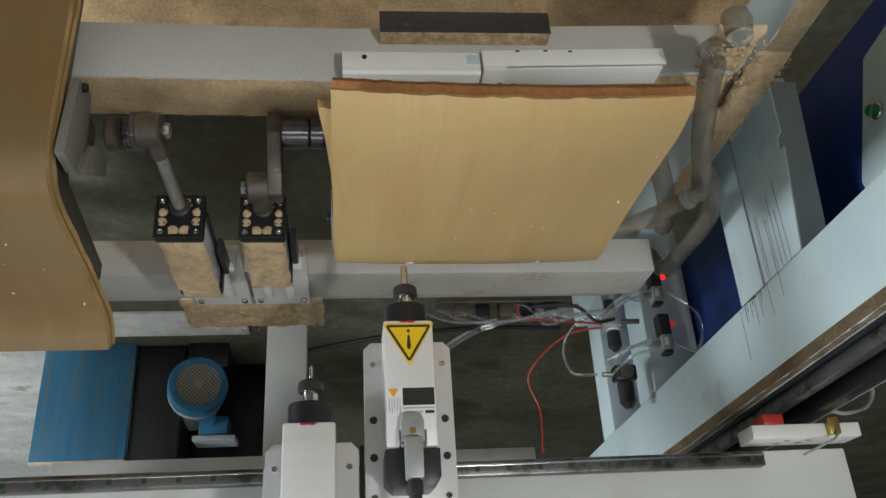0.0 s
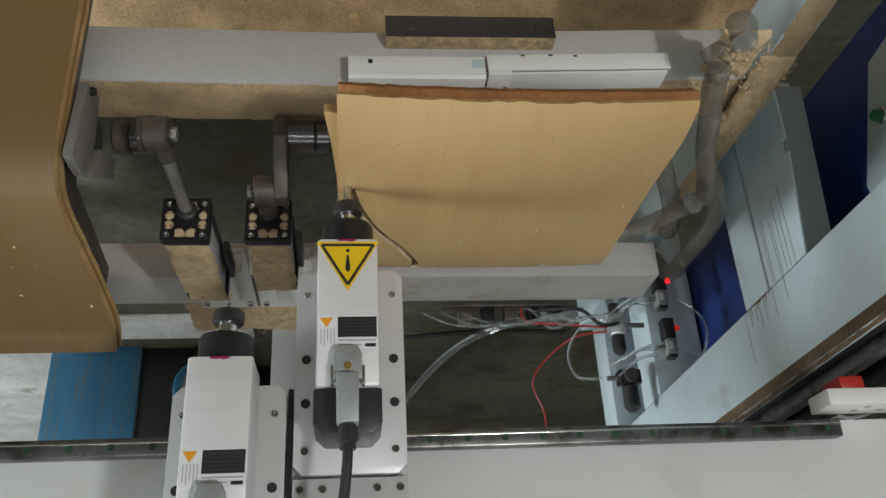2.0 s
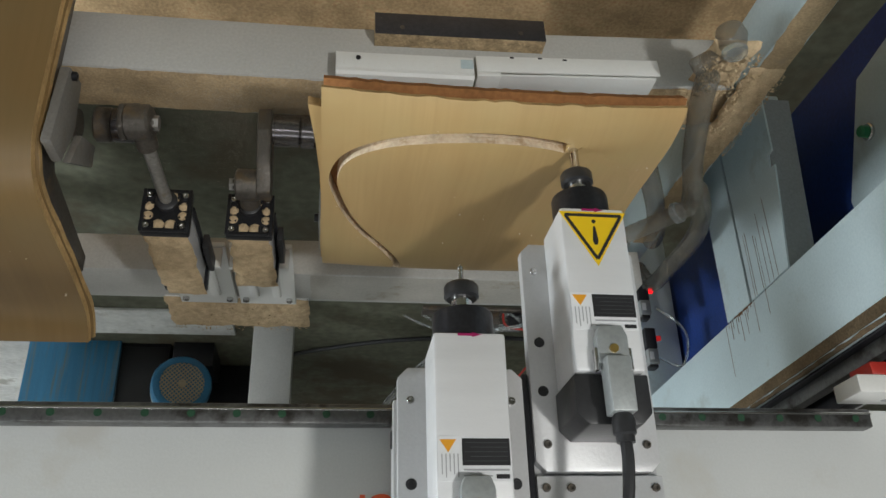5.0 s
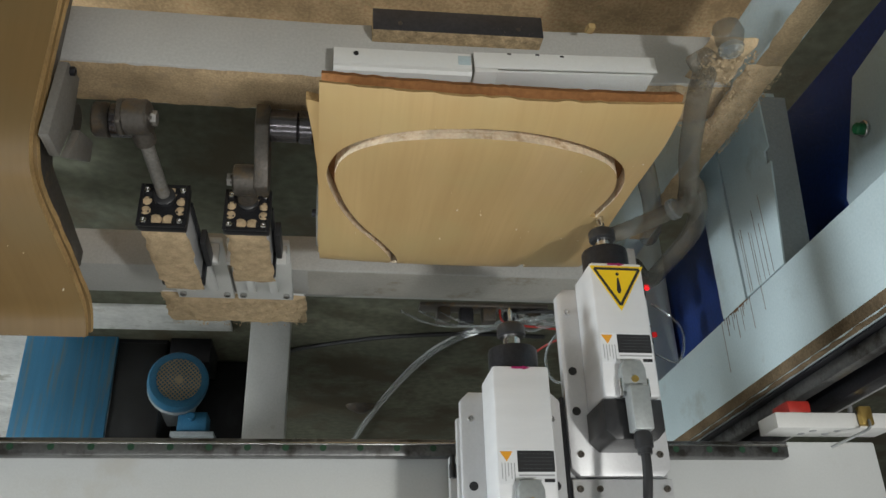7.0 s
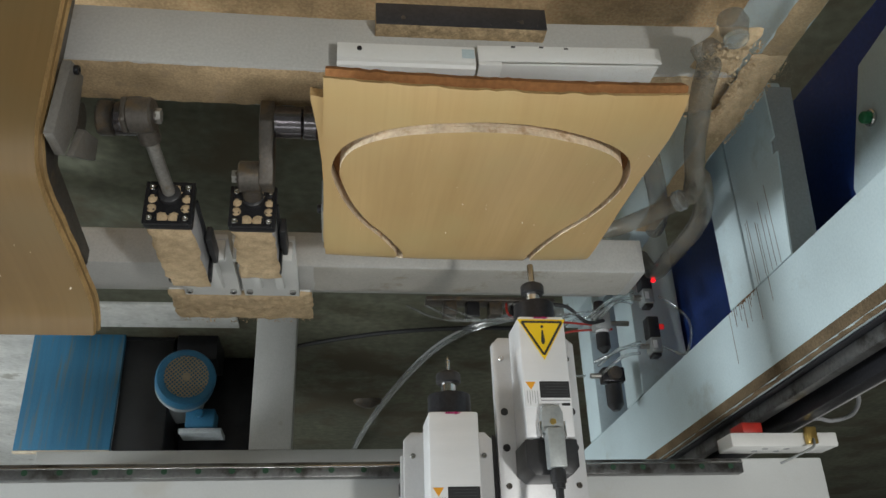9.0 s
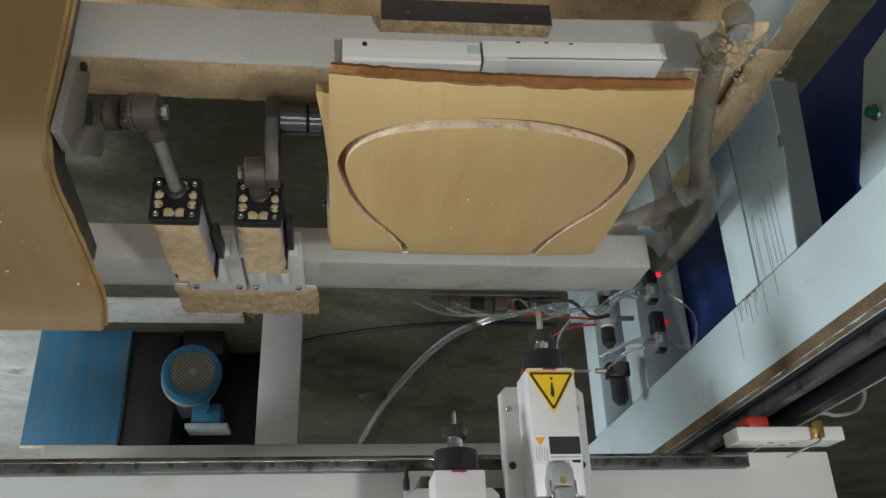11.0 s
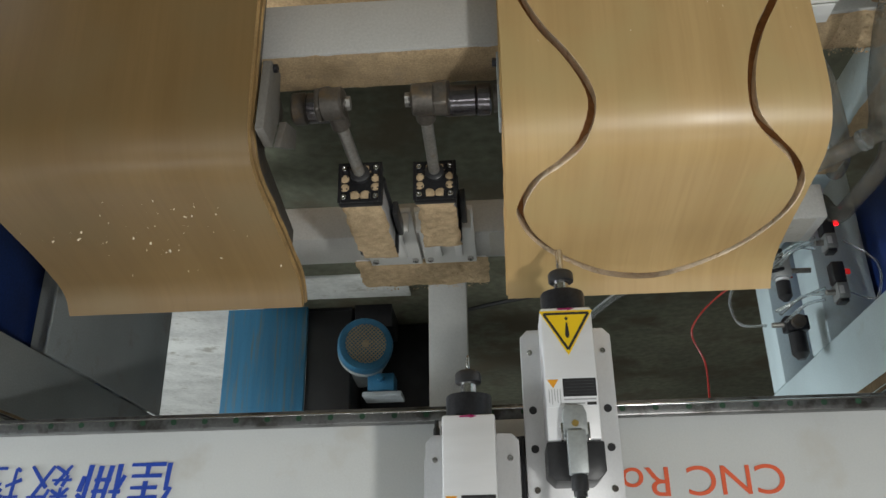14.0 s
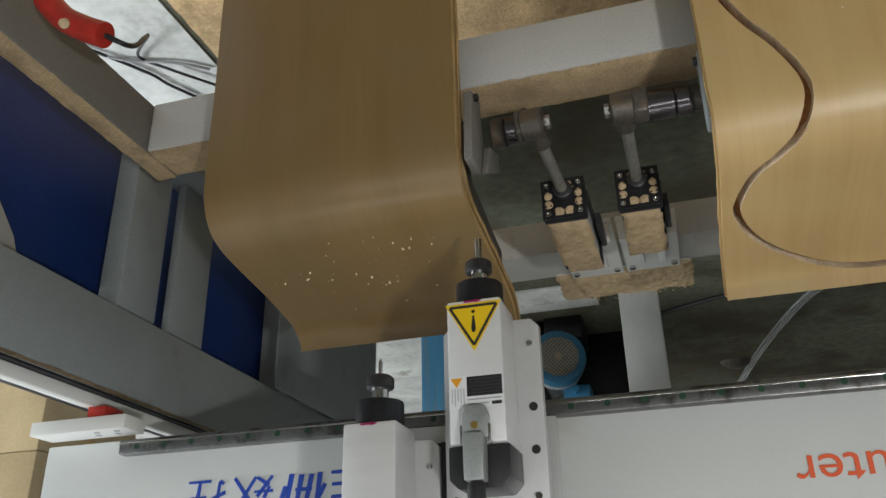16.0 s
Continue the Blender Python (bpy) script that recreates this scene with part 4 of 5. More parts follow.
# ---------------------------------------------------------------- chips that leave the groove
def chips():
    """Short lengths of wood that fill the groove until the bit reaches them and then drop."""
    made = []
    n = len(CUT)
    step = 1
    for i in range(0, n - 1, step):
        piece = CUT[i:min(i + step + 1, n)]
        if len(piece) < 2:
            continue
        mid = shell_point(*piece[len(piece) // 2], 0.006)
        bm = ribbon(piece, -0.0003, -0.00006, 0.0103)
        bm.transform(Matrix.Translation(-mid))
        ob = part("wood_chip", bm, WOOD, None, "", False)
        tagged(ob, "short beech chip routed out of the groove", "wood chip", "chips from the groove")
        p0 = TURN_CUT @ Matrix.Translation(mid)
        ob.matrix_world = p0
        made.append((ob, p0))
    return made


CHIPS = chips()


def dust_cloud(count):
    """Fine sawdust hanging in the air: very many tiny flecks, thickest in the middle."""
    rng = random.Random(77)
    verts, faces = [], []
    for k in range(count):
        c = Vector((rng.gauss(0, 0.095), rng.gauss(0, 0.062), rng.gauss(0, 0.036)))
        m = Euler((rng.uniform(0, 6.3), rng.uniform(0, 6.3), rng.uniform(0, 6.3))).to_matrix() * (0.00019 + 0.00015 * rng.random())
        n = len(verts)
        verts += [c + m @ Vector(v) for v in ((1, 0, 0), (-0.6, 0.9, 0), (-0.5, -0.8, 0.3), (0, 0, 0.8))]
        faces += [(n, n + 1, n + 3), (n + 1, n + 2, n + 3), (n + 2, n, n + 3), (n, n + 2, n + 1)]
    me = bpy.data.meshes.new("dust_cloud")
    me.from_pydata(verts, [], faces)
    me.materials.append(material("airborne_sawdust", (0.50, 0.45, 0.36), 0.95, 0, 0.1, 60, 0, 200, 0.1))
    return tagged(new("dust_cloud", me), "thin pale haze of sawdust drifting from the cutter", "sawdust", "", "stuff")


DUST_CLOUD = dust_cloud(60000)


# ---------------------------------------------------------------- pneumatic cylinders
def cylinder(x, cap_y, zc, label):
    """Origin on the beam under the foot plate. The cap looks toward the turning shaft."""
    t = thing("pneumatic_cylinder", (x, 1.72, 1.0385), label, "pneumatic cylinder", "cylinders")
    y_cap = cap_y - 1.72
    hole = zc - 0.016
    part("barrel", box(-0.034, 0.034, y_cap + 0.022, -0.225, zc - 0.034, zc + 0.034, 0.004), ALU, t)
    part("barrel_dust", heap(-0.037, 0.037, y_cap + 0.026, -0.198, zc + 0.034, 0.009, x * 9, 0.005, 0.6), SAWDUST, t, "pale sawdust lying on the barrel")
    cap = part("end_cap", box(-0.040, 0.040, y_cap + 0.004, y_cap + 0.024, zc - 0.040, zc + 0.040, 0.004), BLACK_STEEL, t, "black ribbed cylinder end cap")
    f = y_cap
    for k in (-1, 1):
        part("rib", box(k * 0.037 - 0.003, k * 0.037 + 0.003, f, f + 0.005, zc - 0.040, zc + 0.040, 0.001), BLACK_STEEL, cap)
        part("rib", box(-0.034, 0.034, f, f + 0.005, zc + k * 0.037 - 0.003, zc + k * 0.037 + 0.003, 0.001), BLACK_STEEL, cap)
        part("rib", box(k * 0.018 - 0.002, k * 0.018 + 0.002, f + 0.0005, f + 0.005, zc + 0.022 if k else 0, zc + 0.034, 0.0008), BLACK_STEEL, cap)
        part("rib", box(k * 0.018 - 0.002, k * 0.018 + 0.002, f + 0.0005, f + 0.005, zc - 0.034, zc - 0.022, 0.0008), BLACK_STEEL, cap)
        for j in (-1, 1):
            part("rib", box(min(k * 0.022, k * 0.034), max(k * 0.022, k * 0.034), f + 0.0005, f + 0.005, zc + j * 0.012 - 0.002, zc + j * 0.012 + 0.002, 0.0008), BLACK_STEEL, cap)
            socket_bolt((k * 0.029, f + 0.004, zc + j * 0.029), (0, -1, 0), 0.0055, STEEL, cap)
            part("dust_plug", lathe([(0.0105, 0), (0.008, 0.003), (0.002, 0.0045)], 9, along((k * 0.010, f + 0.004, zc + j * 0.026), (k * 0.009, f - 1, zc + j * 0.026))), SAWDUST, cap, "sawdust packed into the cap")
            part("dust_plug", lathe([(0.0085, 0), (0.0065, 0.003), (0.002, 0.0045)], 9, along((k * 0.028, f + 0.004, zc + j * 0.009), (k * 0.028, f - 1, zc + j * 0.009))), SAWDUST, cap)
    part("rod_seal", lathe([(0.018, 0), (0.018, 0.008), (0.013, 0.011)], 20, along((0, f + 0.004, hole), (0, f - 1, hole))), BLACK, cap)
    for k in (-1, 1):
        part("tie_rod", rod((k * 0.038, y_cap + 0.03, zc - 0.02), (k * 0.038, -0.225, zc - 0.02), 0.004, 8), BLACK_STEEL, t)
    part("sensor", box(-0.052, -0.041, -0.33, -0.23, zc - 0.03, zc + 0.0, 0.003), BLACK, t, "black cylinder sensor")
    part("rear_cap", box(-0.040, 0.040, -0.224, -0.205, zc - 0.040, zc + 0.032, 0.004), BLACK_STEEL, t)
    ft = part("foot_plate", box(-0.062, 0.062, -0.205, 0.080, 0.0, 0.012, 0.002), WHITE_STEEL, t, "white steel foot plate")
    part("foot_upright", box(-0.058, 0.058, -0.204, -0.190, 0.0125, 0.055, 0.002), WHITE_STEEL, t)
    for k in (-1, 1):
        socket_bolt((k * 0.048, 0.050, 0.012), (0, 0, 1), 0.0075, STEEL, ft)
        part("gusset", prism([(-0.189, 0.013), (0.03, 0.013), (0.0, 0.03), (-0.189, 0.05)], "x", k * 0.024 - 0.008, k * 0.024 + 0.008, 0.001), WHITE_STEEL, ft)
    rodob = part("piston_rod", lathe([(0.009, 0.0), (0.0105, 0.002), (0.0105, 0.205)], 18), ROD_STEEL, t, "dust-filmed steel piston rod")
    b = rod((-0.019, 0, 0), (0.019, 0, 0), 0.027, 22, 0.003)
    rod((0, 0, 0.015), (0, 0, 0.052), 0.017, 16, 0.003, b)
    part("rod_end", b, DULL_STEEL, rodob, "dusty clevis rod end")
    return t, rodob, Vector((0, y_cap, hole))


CYL_LEFT, ROD_LEFT, HOLE_LEFT = cylinder(0.278, 1.252, 0.078, "dust-covered pneumatic cylinder with black end cap")
CYL_RIGHT, ROD_RIGHT, HOLE_RIGHT = cylinder(0.146, 1.295, 0.057, "dust-covered pneumatic cylinder with black end cap")
tagged(part("base_plate", box(0.06, 0.38, 1.8015, 1.965, 0.9855, 1.0355, 0.002), WHITE_STEEL), "white steel base plate under the cylinders", "base plate")
tagged(part("sawdust_heap", flakes(heap(0.055, 0.385, 1.806, 1.972, 1.0355, 0.014, 4, 0.005, 0.6), 0.06, 0.38, 1.81, 1.97, 1.049, 400, 6, 0.0014), SAWDUST), "pale sawdust heap on the base plate", "sawdust", "", "stuff")


def rod_pose(cyl, hole, joint):
    """Pose in the cylinder's space of a rod that runs from a joint into the cap."""
    j = Vector(joint) - Vector(cyl.location)
    return along(j, hole)


# ---------------------------------------------------------------- loose parts on the front beam
def front_pieces():
    t = thing("chipboard_strip", (-0.201, 1.0948, 0.828), "black laminated chipboard strip fixed to the front beam", "board strip")
    part("core", box(-0.143, 0.145, -0.030, 0.0, 0.0, 0.044, 0.0008), CHIPBOARD, t, "bare chipboard core")
    lam = part("laminate", box(-0.143, 0.145, -0.0325, -0.0302, 0.0, 0.0435, 0.0004), LAMINATE, t, "scuffed black laminate face")
    for x in (-0.1, 0.1):
        part("screw", rod((x, -0.0325, 0.030), (x, -0.0337, 0.030), 0.004, 12), DULL_STEEL, lam)
    t.rotation_euler.y = -0.020
    # folded angle bars lying on the edge of the beam: a front flange and a top flange
    t = thing("steel_bar", (-0.105, 1.07, 0.913), "short white painted steel angle bar", "steel bar")
    part("front_flange", box(-0.114, 0.111, -0.004, 0.0, 0.0, 0.032, 0.001), WHITE_STEEL, t)
    part("top_flange", box(-0.114, 0.111, 0.0005, 0.062, 0.0385, 0.0425, 0.001), WHITE_STEEL, t)
    part("fold", prism([(-0.004, 0.0325), (0.0, 0.0385), (0.0, 0.0425), (-0.0038, 0.038)], "x", -0.114, 0.111), WHITE_STEEL, t)
    part("lip", box(-0.113, -0.092, -0.0052, -0.0042, 0.006, 0.024, 0.0005), PAINT_BLUE, t, "pale blue scrap of film")
    part("screw", rod((0.075, -0.0041, 0.012), (0.075, -0.0062, 0.012), 0.004, 10), BLACK_STEEL, t)
    t.rotation_euler.y = -0.016
    t = thing("steel_bar", (-0.380, 1.066, 0.903), "long white painted steel angle bar with chipped edges", "steel bar")
    part("front_flange", box(-0.156, 0.158, -0.004, 0.0, 0.0, 0.032, 0.001), WHITE_STEEL, t)
    part("top_flange", box(-0.150, 0.118, 0.0005, 0.045, 0.0325, 0.0365, 0.001), WHITE_STEEL, t)
    part("end_tab", box(0.119, 0.158, -0.0035, 0.060, 0.0325, 0.0405, 0.001), WHITE_STEEL, t)
    # the lip's shade comes from its darker paint
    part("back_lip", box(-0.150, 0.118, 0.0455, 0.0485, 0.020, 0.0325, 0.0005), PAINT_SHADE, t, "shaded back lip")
    for x, y, w, d in ((0.126, 0.042, 0.012, 0.003), (0.150, 0.034, 0.004, 0.008), (0.124, 0.030, 0.006, 0.006)):
        part("paint_chip", box(x, x + w, y, y + d, 0.0400, 0.0409, 0), BLACK_STEEL, t)
    for x, z in ((0.004, 0.003), (0.094, 0.001), (0.046, 0.001)):
        part("paint_chip", box(x, x + 0.007, -0.0045, -0.0038, z, z + 0.003, 0), BLACK_STEEL, t)
    t.rotation_euler.y = -0.045


front_pieces()


# ---------------------------------------------------------------- pump, sheet and floor lines
def motor():
    t = thing("electric_motor", (0.72, 4.0, FLOOR), "blue electric pump motor with a dusty fan guard", "motor")
    m = Matrix.Translation((0, 0, 0.255)) @ pose(0, 0, 0, 90, 0, -13)

    def p(n, bm, mat, par, label=""):
        bm.transform(m)
        return part(n, bm, mat, par, label)
    h = p("housing", lathe([(0.12, -0.42), (0.125, -0.40), (0.125, -0.14), (0.14, -0.12), (0.143, -0.02), (0.137, 0.0)], 36), MOTOR_DUST, t, "dusty pale motor housing")
    c = p("fan_cowl", lathe([(0.1435, -0.06), (0.1435, -0.005), (0.137, 0.012), (0.120, 0.018), (0.105, 0.018), (0.105, 0.006)], 36), BLUE_MOTOR, t, "blue enamelled fan cowl")
    mesh = bmesh.new()
    for k in range(-7, 8):
        c0 = k * 0.0145
        w = math.sqrt(max(0.0, 0.1045 ** 2 - c0 * c0))
        for way in (1, -1):
            d0, d1 = Vector((1, way, 0)).normalized(), Vector((-way, 1, 0)).normalized()
            rod(d1 * c0 - d0 * w + Vector((0, 0, 0.013)), d1 * c0 + d0 * w + Vector((0, 0, 0.013)), 0.0030, 5, 0, mesh)
    tagged(p("fan_guard", mesh, FAN_GREY, c), "beige crossed wire fan guard", kind="stuff")
    p("hub", lathe([(0.02, 0.004), (0.02, 0.019), (0.012, 0.021)], 20), FAN_GREY, c)
    tb = part("terminal_box", box(-0.13, 0.01, 0.14, 0.28, 0.37, 0.47, 0.008), BLUE_MOTOR, t, "blue terminal box with a pale lid")
    part("lid", box(-0.17, 0.035, 0.125, 0.285, 0.4705, 0.495, 0.004), MOTOR_DUST, tb)
    part("gland", rod((-0.06, 0.14, 0.40), (-0.06, 0.10, 0.40), 0.018, 12), BLUE_MOTOR, tb)
    part("foot", box(-0.12, 0.08, 0.1, 0.38, 0.0, 0.128, 0.006), BLACK_STEEL, t)
    # black block added to give the deep shadow behind the motor
    part("shadow_block", box(-0.34, 0.10, 0.44, 0.85, 0.0, 0.85, 0.02), BLACK_STEEL, t, "black block filling the shadow behind the motor")
    t2 = thing("blue_cabinet", (1.275, 4.1, FLOOR), "shallow rust-streaked blue steel cabinet standing on the floor", "cabinet")
    part("front", box(-0.218, 0.218, 0, 0.012, 0.0, 0.58, 0.003), BLUE_SHEET, t2, "blue steel sheet with rust streaks")
    part("body", box(-0.214, 0.214, 0.013, 0.05, 0.0, 0.58, 0.004), BLUE_SHEET, t2)
    part("rim", box(-0.218, 0.218, -0.002, 0.03, 0.5805, 0.592, 0.002), PALE_WOOD, t2, "pale top edge")
    # black box added where the gap lies in shadow; its front pieces are invented
    t3 = thing("shadow_box", (0.94, 4.13, FLOOR), "black box filling the shadow beside the blue cabinet", "cabinet")
    part("body", box(-0.12, 0.12, 0.012, 0.4, 0.0, 0.9, 0.004), BLACK, t3)
    part("front_sheet", box(-0.117, 0.117, 0.0, 0.0115, 0.02, 0.88, 0.003), BLACK, t3)
    part("base_strip", box(-0.12, 0.12, 0.004, 0.0115, 0.0, 0.018, 0.002), BLACK_STEEL, t3)
    # added slab whose pale colour stands for a bright, lit band of floor
    tagged(part("lit_floor_strip", box(0.48, 1.298, 3.66, 3.95, FLOOR + 0.0005, FLOOR + 0.018, 0.004), CONCRETE), "pale slab standing for a lit strip of floor", "concrete strip")


motor()


def lines_on_floor():
    F = FLOOR
    tagged(part("air_hose", pipe([(-0.12, 7.3, F + .02), (-0.158, 6.5, F + .02), (-0.299, 5.35, F + .02), (-0.473, 4.42, F + .02), (-0.635, 3.97, F + .02), (-0.839, 3.73, F + .03), (-1.08, 3.5, F + .1)], 0.021, 10), HOSE), "clear plastic air hose curving over the floor", "hose")
    tagged(part("floor_cable", pipe([(0.24, 4.25, F + .008), (0.0, 4.12, F + .008), (-0.3, 4.0, F + .008), (-0.7, 3.93, F + .008), (-1.1, 3.95, F + .008)], 0.012, 8), RUBBER), "thin black cable lying on the floor", "cable")
    tagged(part("red_wire", pipe([(-0.80, 2.2, .97), (-0.72, 2.5, .88), (-0.60, 2.6, .98), (-0.63, 2.62, 1.10), (-0.62, 2.6, 1.24)], 0.0035, 6), RED_WIRE), "loose thin red wire hanging from the frame", "wire")
    tagged(part("rubble_lump", lathe([(0.085, 0), (0.075, 0.02), (0.05, 0.035), (0.02, 0.05)], 11, Matrix.Translation((-0.212, 5.29, F + 0.0005)) @ Matrix.Diagonal((1.2, 0.8, 1, 1))), DULL_STEEL), "small dark lump lying on the floor", "debris")


lines_on_floor()


# ---------------------------------------------------------------- air fittings and ducts at the side frame
def valve(at, led, mat=None):
    t = thing("air_valve", at, "black solenoid air valve with a red light" if led else "black solenoid air valve", "valve", "air valves")
    part("coil", box(-0.015, 0.015, -0.018, 0.018, -0.025, 0.03, 0.004), BLACK, t, "black coil")
    part("body", box(-0.014, 0.014, -0.02, 0.02, 0.031, 0.070, 0.003), CONNECTOR, t, "dull metal valve body")
    part("end_plug", box(-0.011, 0.011, -0.015, 0.015, 0.0705, 0.079, 0.002), BLACK, t)
    part("label", box(-0.0005, 0.010, -0.0208, -0.0202, 0.040, 0.060, 0), LABEL, t)
    part("port", rod((0.014, 0, 0.05), (0.034, 0, 0.05), 0.007, 12), ROD_STEEL, t)
    if led:
        part("light", box(-0.031, -0.0155, -0.010, 0.001, -0.008, 0.006, 0.004), mat or LED, t, "glowing red indicator light")
    return t


def air_gear():
    valve((-0.79, 1.89, 0.952), True)
    valve((-0.79, 1.885, 1.085), True, glow("dim_red_led", (0.35, 0.012, 0.012), 0.8))
    t = thing("air_regulator", (-0.70, 2.0, 1.0), "small metal air regulator with a glass bowl", "regulator")
    part("head", box(-0.022, 0.022, -0.02, 0.02, 0.0, 0.05, 0.004), CONNECTOR, t)
    part("collar", lathe([(0.016, 0.0505), (0.017, 0.052), (0.017, 0.055), (0.016, 0.0565)], 16), LABEL, t)
    part("bowl", lathe([(0.010, 0.057), (0.018, 0.06), (0.018, 0.10), (0.008, 0.112)], 16), BLACK, t)
    part("knob", lathe([(0.014, -0.03), (0.015, -0.001)], 14), BLACK, t)
    part("elbow", rod((-0.025, 0, 0.03), (-0.075, 0, 0.03), 0.007, 10), ROD_STEEL, t)
    part("stand", box(-0.01, 0.01, 0.021, 0.03, -0.11, 0.05, 0.001), PAINT_BLUE, t)
    t = thing("air_regulator", (-0.74, 2.08, 1.13), "dusty dark pressure regulator with a gauge", "regulator")
    part("head", box(-0.03, 0.03, -0.02, 0.02, 0.0, 0.04, 0.004), BLACK_STEEL, t)
    part("bowl", lathe([(0.012, 0.04), (0.022, 0.045), (0.022, 0.10), (0.010, 0.115)], 16), BLACK, t)
    part("gauge", rod((0.0, -0.02, 0.02), (0.0, -0.035, 0.02), 0.018, 18), DULL_STEEL, t)
    part("fitting", rod((0.03, 0, 0.02), (0.060, 0, 0.02), 0.007, 10), ROD_STEEL, t)
    t = thing("valve_bank", (-0.43, 1.99, 0.985), "row of small black air fittings behind the beam", "valve bank")
    for k in range(5):
        part("fitting", box(-0.12 + k * 0.06, -0.085 + k * 0.06, -0.02, 0.02, 0.0, 0.035 + 0.006 * (k % 2), 0.003), BLACK_STEEL if k % 2 else DULL_STEEL, t)
    part("rail", box(-0.14, 0.20, -0.025, 0.025, -0.012, -0.001, 0.002), DULL_STEEL, t)
    rng = random.Random(3)
    for vz, ez in ((1.0, 1.03), (1.135, 1.16)):
        for k in range(3):
            a = Vector((-0.756, 1.885 + 0.008 * k, vz + 0.012 * (k - 1)))
            b = Vector((-0.66 - 0.012 * k, 1.97 + 0.01 * k, ez + 0.012 * rng.uniform(-1, 1)))
            mid = (a + b) / 2 + Vector((0.012, -0.03 - 0.008 * k, 0.012 * rng.uniform(-1, 1)))
            tagged(part("air_tube", pipe([a, mid, b], 0.0038, 8), HOSE), "thin clear air tube between the valves", "tube", "air tubes")
    tagged(part("air_tube", pipe([(-0.665, 2.08, 1.15), (-0.61, 2.12, 1.13), (-0.60, 2.14, 1.05), (-0.64, 2.1, 0.99), (-0.69, 2.03, 1.0)], 0.0038, 8), HOSE), "clear air tube looping below the regulator", "tube", "air tubes")
    for k in range(4):
        p = Vector((-0.66 + 0.03 * k, 1.94, 1.02 + 0.004 * k))
        tagged(part("air_tube", pipe([p, p + Vector((0.06, -0.03 + 0.015 * k, 0.02)), p + Vector((0.11, 0.02, -0.012 * k)), p + Vector((0.15, 0.05, -0.03))], 0.0034, 7), HOSE), "thin clear air tube behind the beam", "tube", "air tubes")
    for k in range(3):
        tagged(part("air_tube", pipe([(-0.60, 1.95, 1.0), (-0.5, 1.93 + 0.02 * k, 1.03), (-0.38 + 0.05 * k, 1.95, 1.045), (-0.28 + 0.05 * k, 1.97, 1.0)], 0.003, 7), HOSE), "clear air tube behind the beam", "tube", "air tubes")
    tagged(part("valve_wire", pipe([(-0.7, 1.98, 1.03), (-0.64, 1.94, 1.05), (-0.58, 1.93, 1.01), (-0.48, 1.96, 1.0)], 0.005, 8), RUBBER), "black wire beside the regulator", "wire")
    tagged(part("red_wire", pipe([(-0.66, 1.96, 1.05), (-0.55, 1.95, 1.045), (-0.45, 1.96, 1.03), (-0.44, 1.97, 0.99)], 0.003, 6), RED_WIRE), "thin red wire beside the air fittings", "wire")
    tagged(part("air_tube", pipe([(-0.82, 1.88, 1.0), (-0.87, 1.84, 1.08), (-0.86, 1.86, 1.16), (-0.81, 1.89, 1.13)], 0.003, 6), HOSE), "thin clear tube looping at the valves", "tube", "air tubes")
    # ducts along the side
    tagged(part("dust_duct", pipe([(-0.578, 0.985, .985), (-0.592, 1.05, .99), (-0.610, 1.115, 1.0), (-0.640, 1.205, 1.0), (-0.675, 1.29, 1.005), (-0.69, 1.335, 1.005)], 0.0180, 14, 12, 0.0016), DUST_HOSE), "clear ribbed extraction duct full of dust", "duct", "ducts")
    tagged(part("dust_duct", pipe([(-0.678, 1.315, 1.03), (-0.622, 1.399, 1.03), (-0.566, 1.464, 1.03), (-0.50, 1.53, 1.01)], 0.0165, 14, 8, 0.0008), DUST_HOSE), "clear extraction duct running under the shell", "duct", "ducts")
    tagged(part("dust_duct", pipe([(-0.69, 1.30, 1.0), (-0.735, 1.387, 1.0), (-0.765, 1.50, 1.0), (-0.77, 1.66, 0.995), (-0.775, 1.78, .98), (-0.78, 1.86, .9)], 0.019, 14, 8, 0.001), DUST_HOSE), "clear extraction duct along the side beam", "duct", "ducts")
    tagged(part("dust_duct", pipe([(-0.535, 1.21, 0.93), (-0.565, 1.245, 0.95), (-0.612, 1.335, 0.955), (-0.665, 1.445, 0.955), (-0.71, 1.56, 0.95), (-0.735, 1.65, .93)], 0.020, 14, 8, 0.001), DUST_HOSE), "clear bent extraction duct behind the shell", "duct", "ducts")
    t = thing("duct_fitting", (-0.600, 0.935, 0.950), "clear plastic duct fitting packed with sawdust", "duct fitting")
    part("ball", lathe([(0.010, -0.024), (0.021, -0.016), (0.025, 0.0), (0.021, 0.016), (0.011, 0.024)], 20), DUST_HOSE, t)
    part("arm", rod((0.005, 0.02, 0.01), (0.045, 0.055, 0.02), 0.014, 16, 0.004), DUST_HOSE, t)
    part("ring", lathe([(0.018, 0.0245), (0.020, 0.027), (0.018, 0.034)], 20), HOSE, t)
    part("dust", flakes(heap(-0.05, 0.03, 0.0, 0.10, 0.005, 0.022, 31, 0.005, 0.5), -0.05, 0.035, 0.0, 0.11, 0.028, 420, 33, 0.0014), SAWDUST, t, "coarse wood chips packed into the fitting")
    tagged(part("sawdust_heap", flakes(heap(-0.738, -0.676, 1.02, 1.25, 0.934, 0.013, 11, 0.005, 0.35), -0.737, -0.672, 1.02, 1.26, 0.947, 1500, 2, 0.0011), SAWDUST), "coarse sawdust heap on the side beam", "sawdust", "", "stuff")
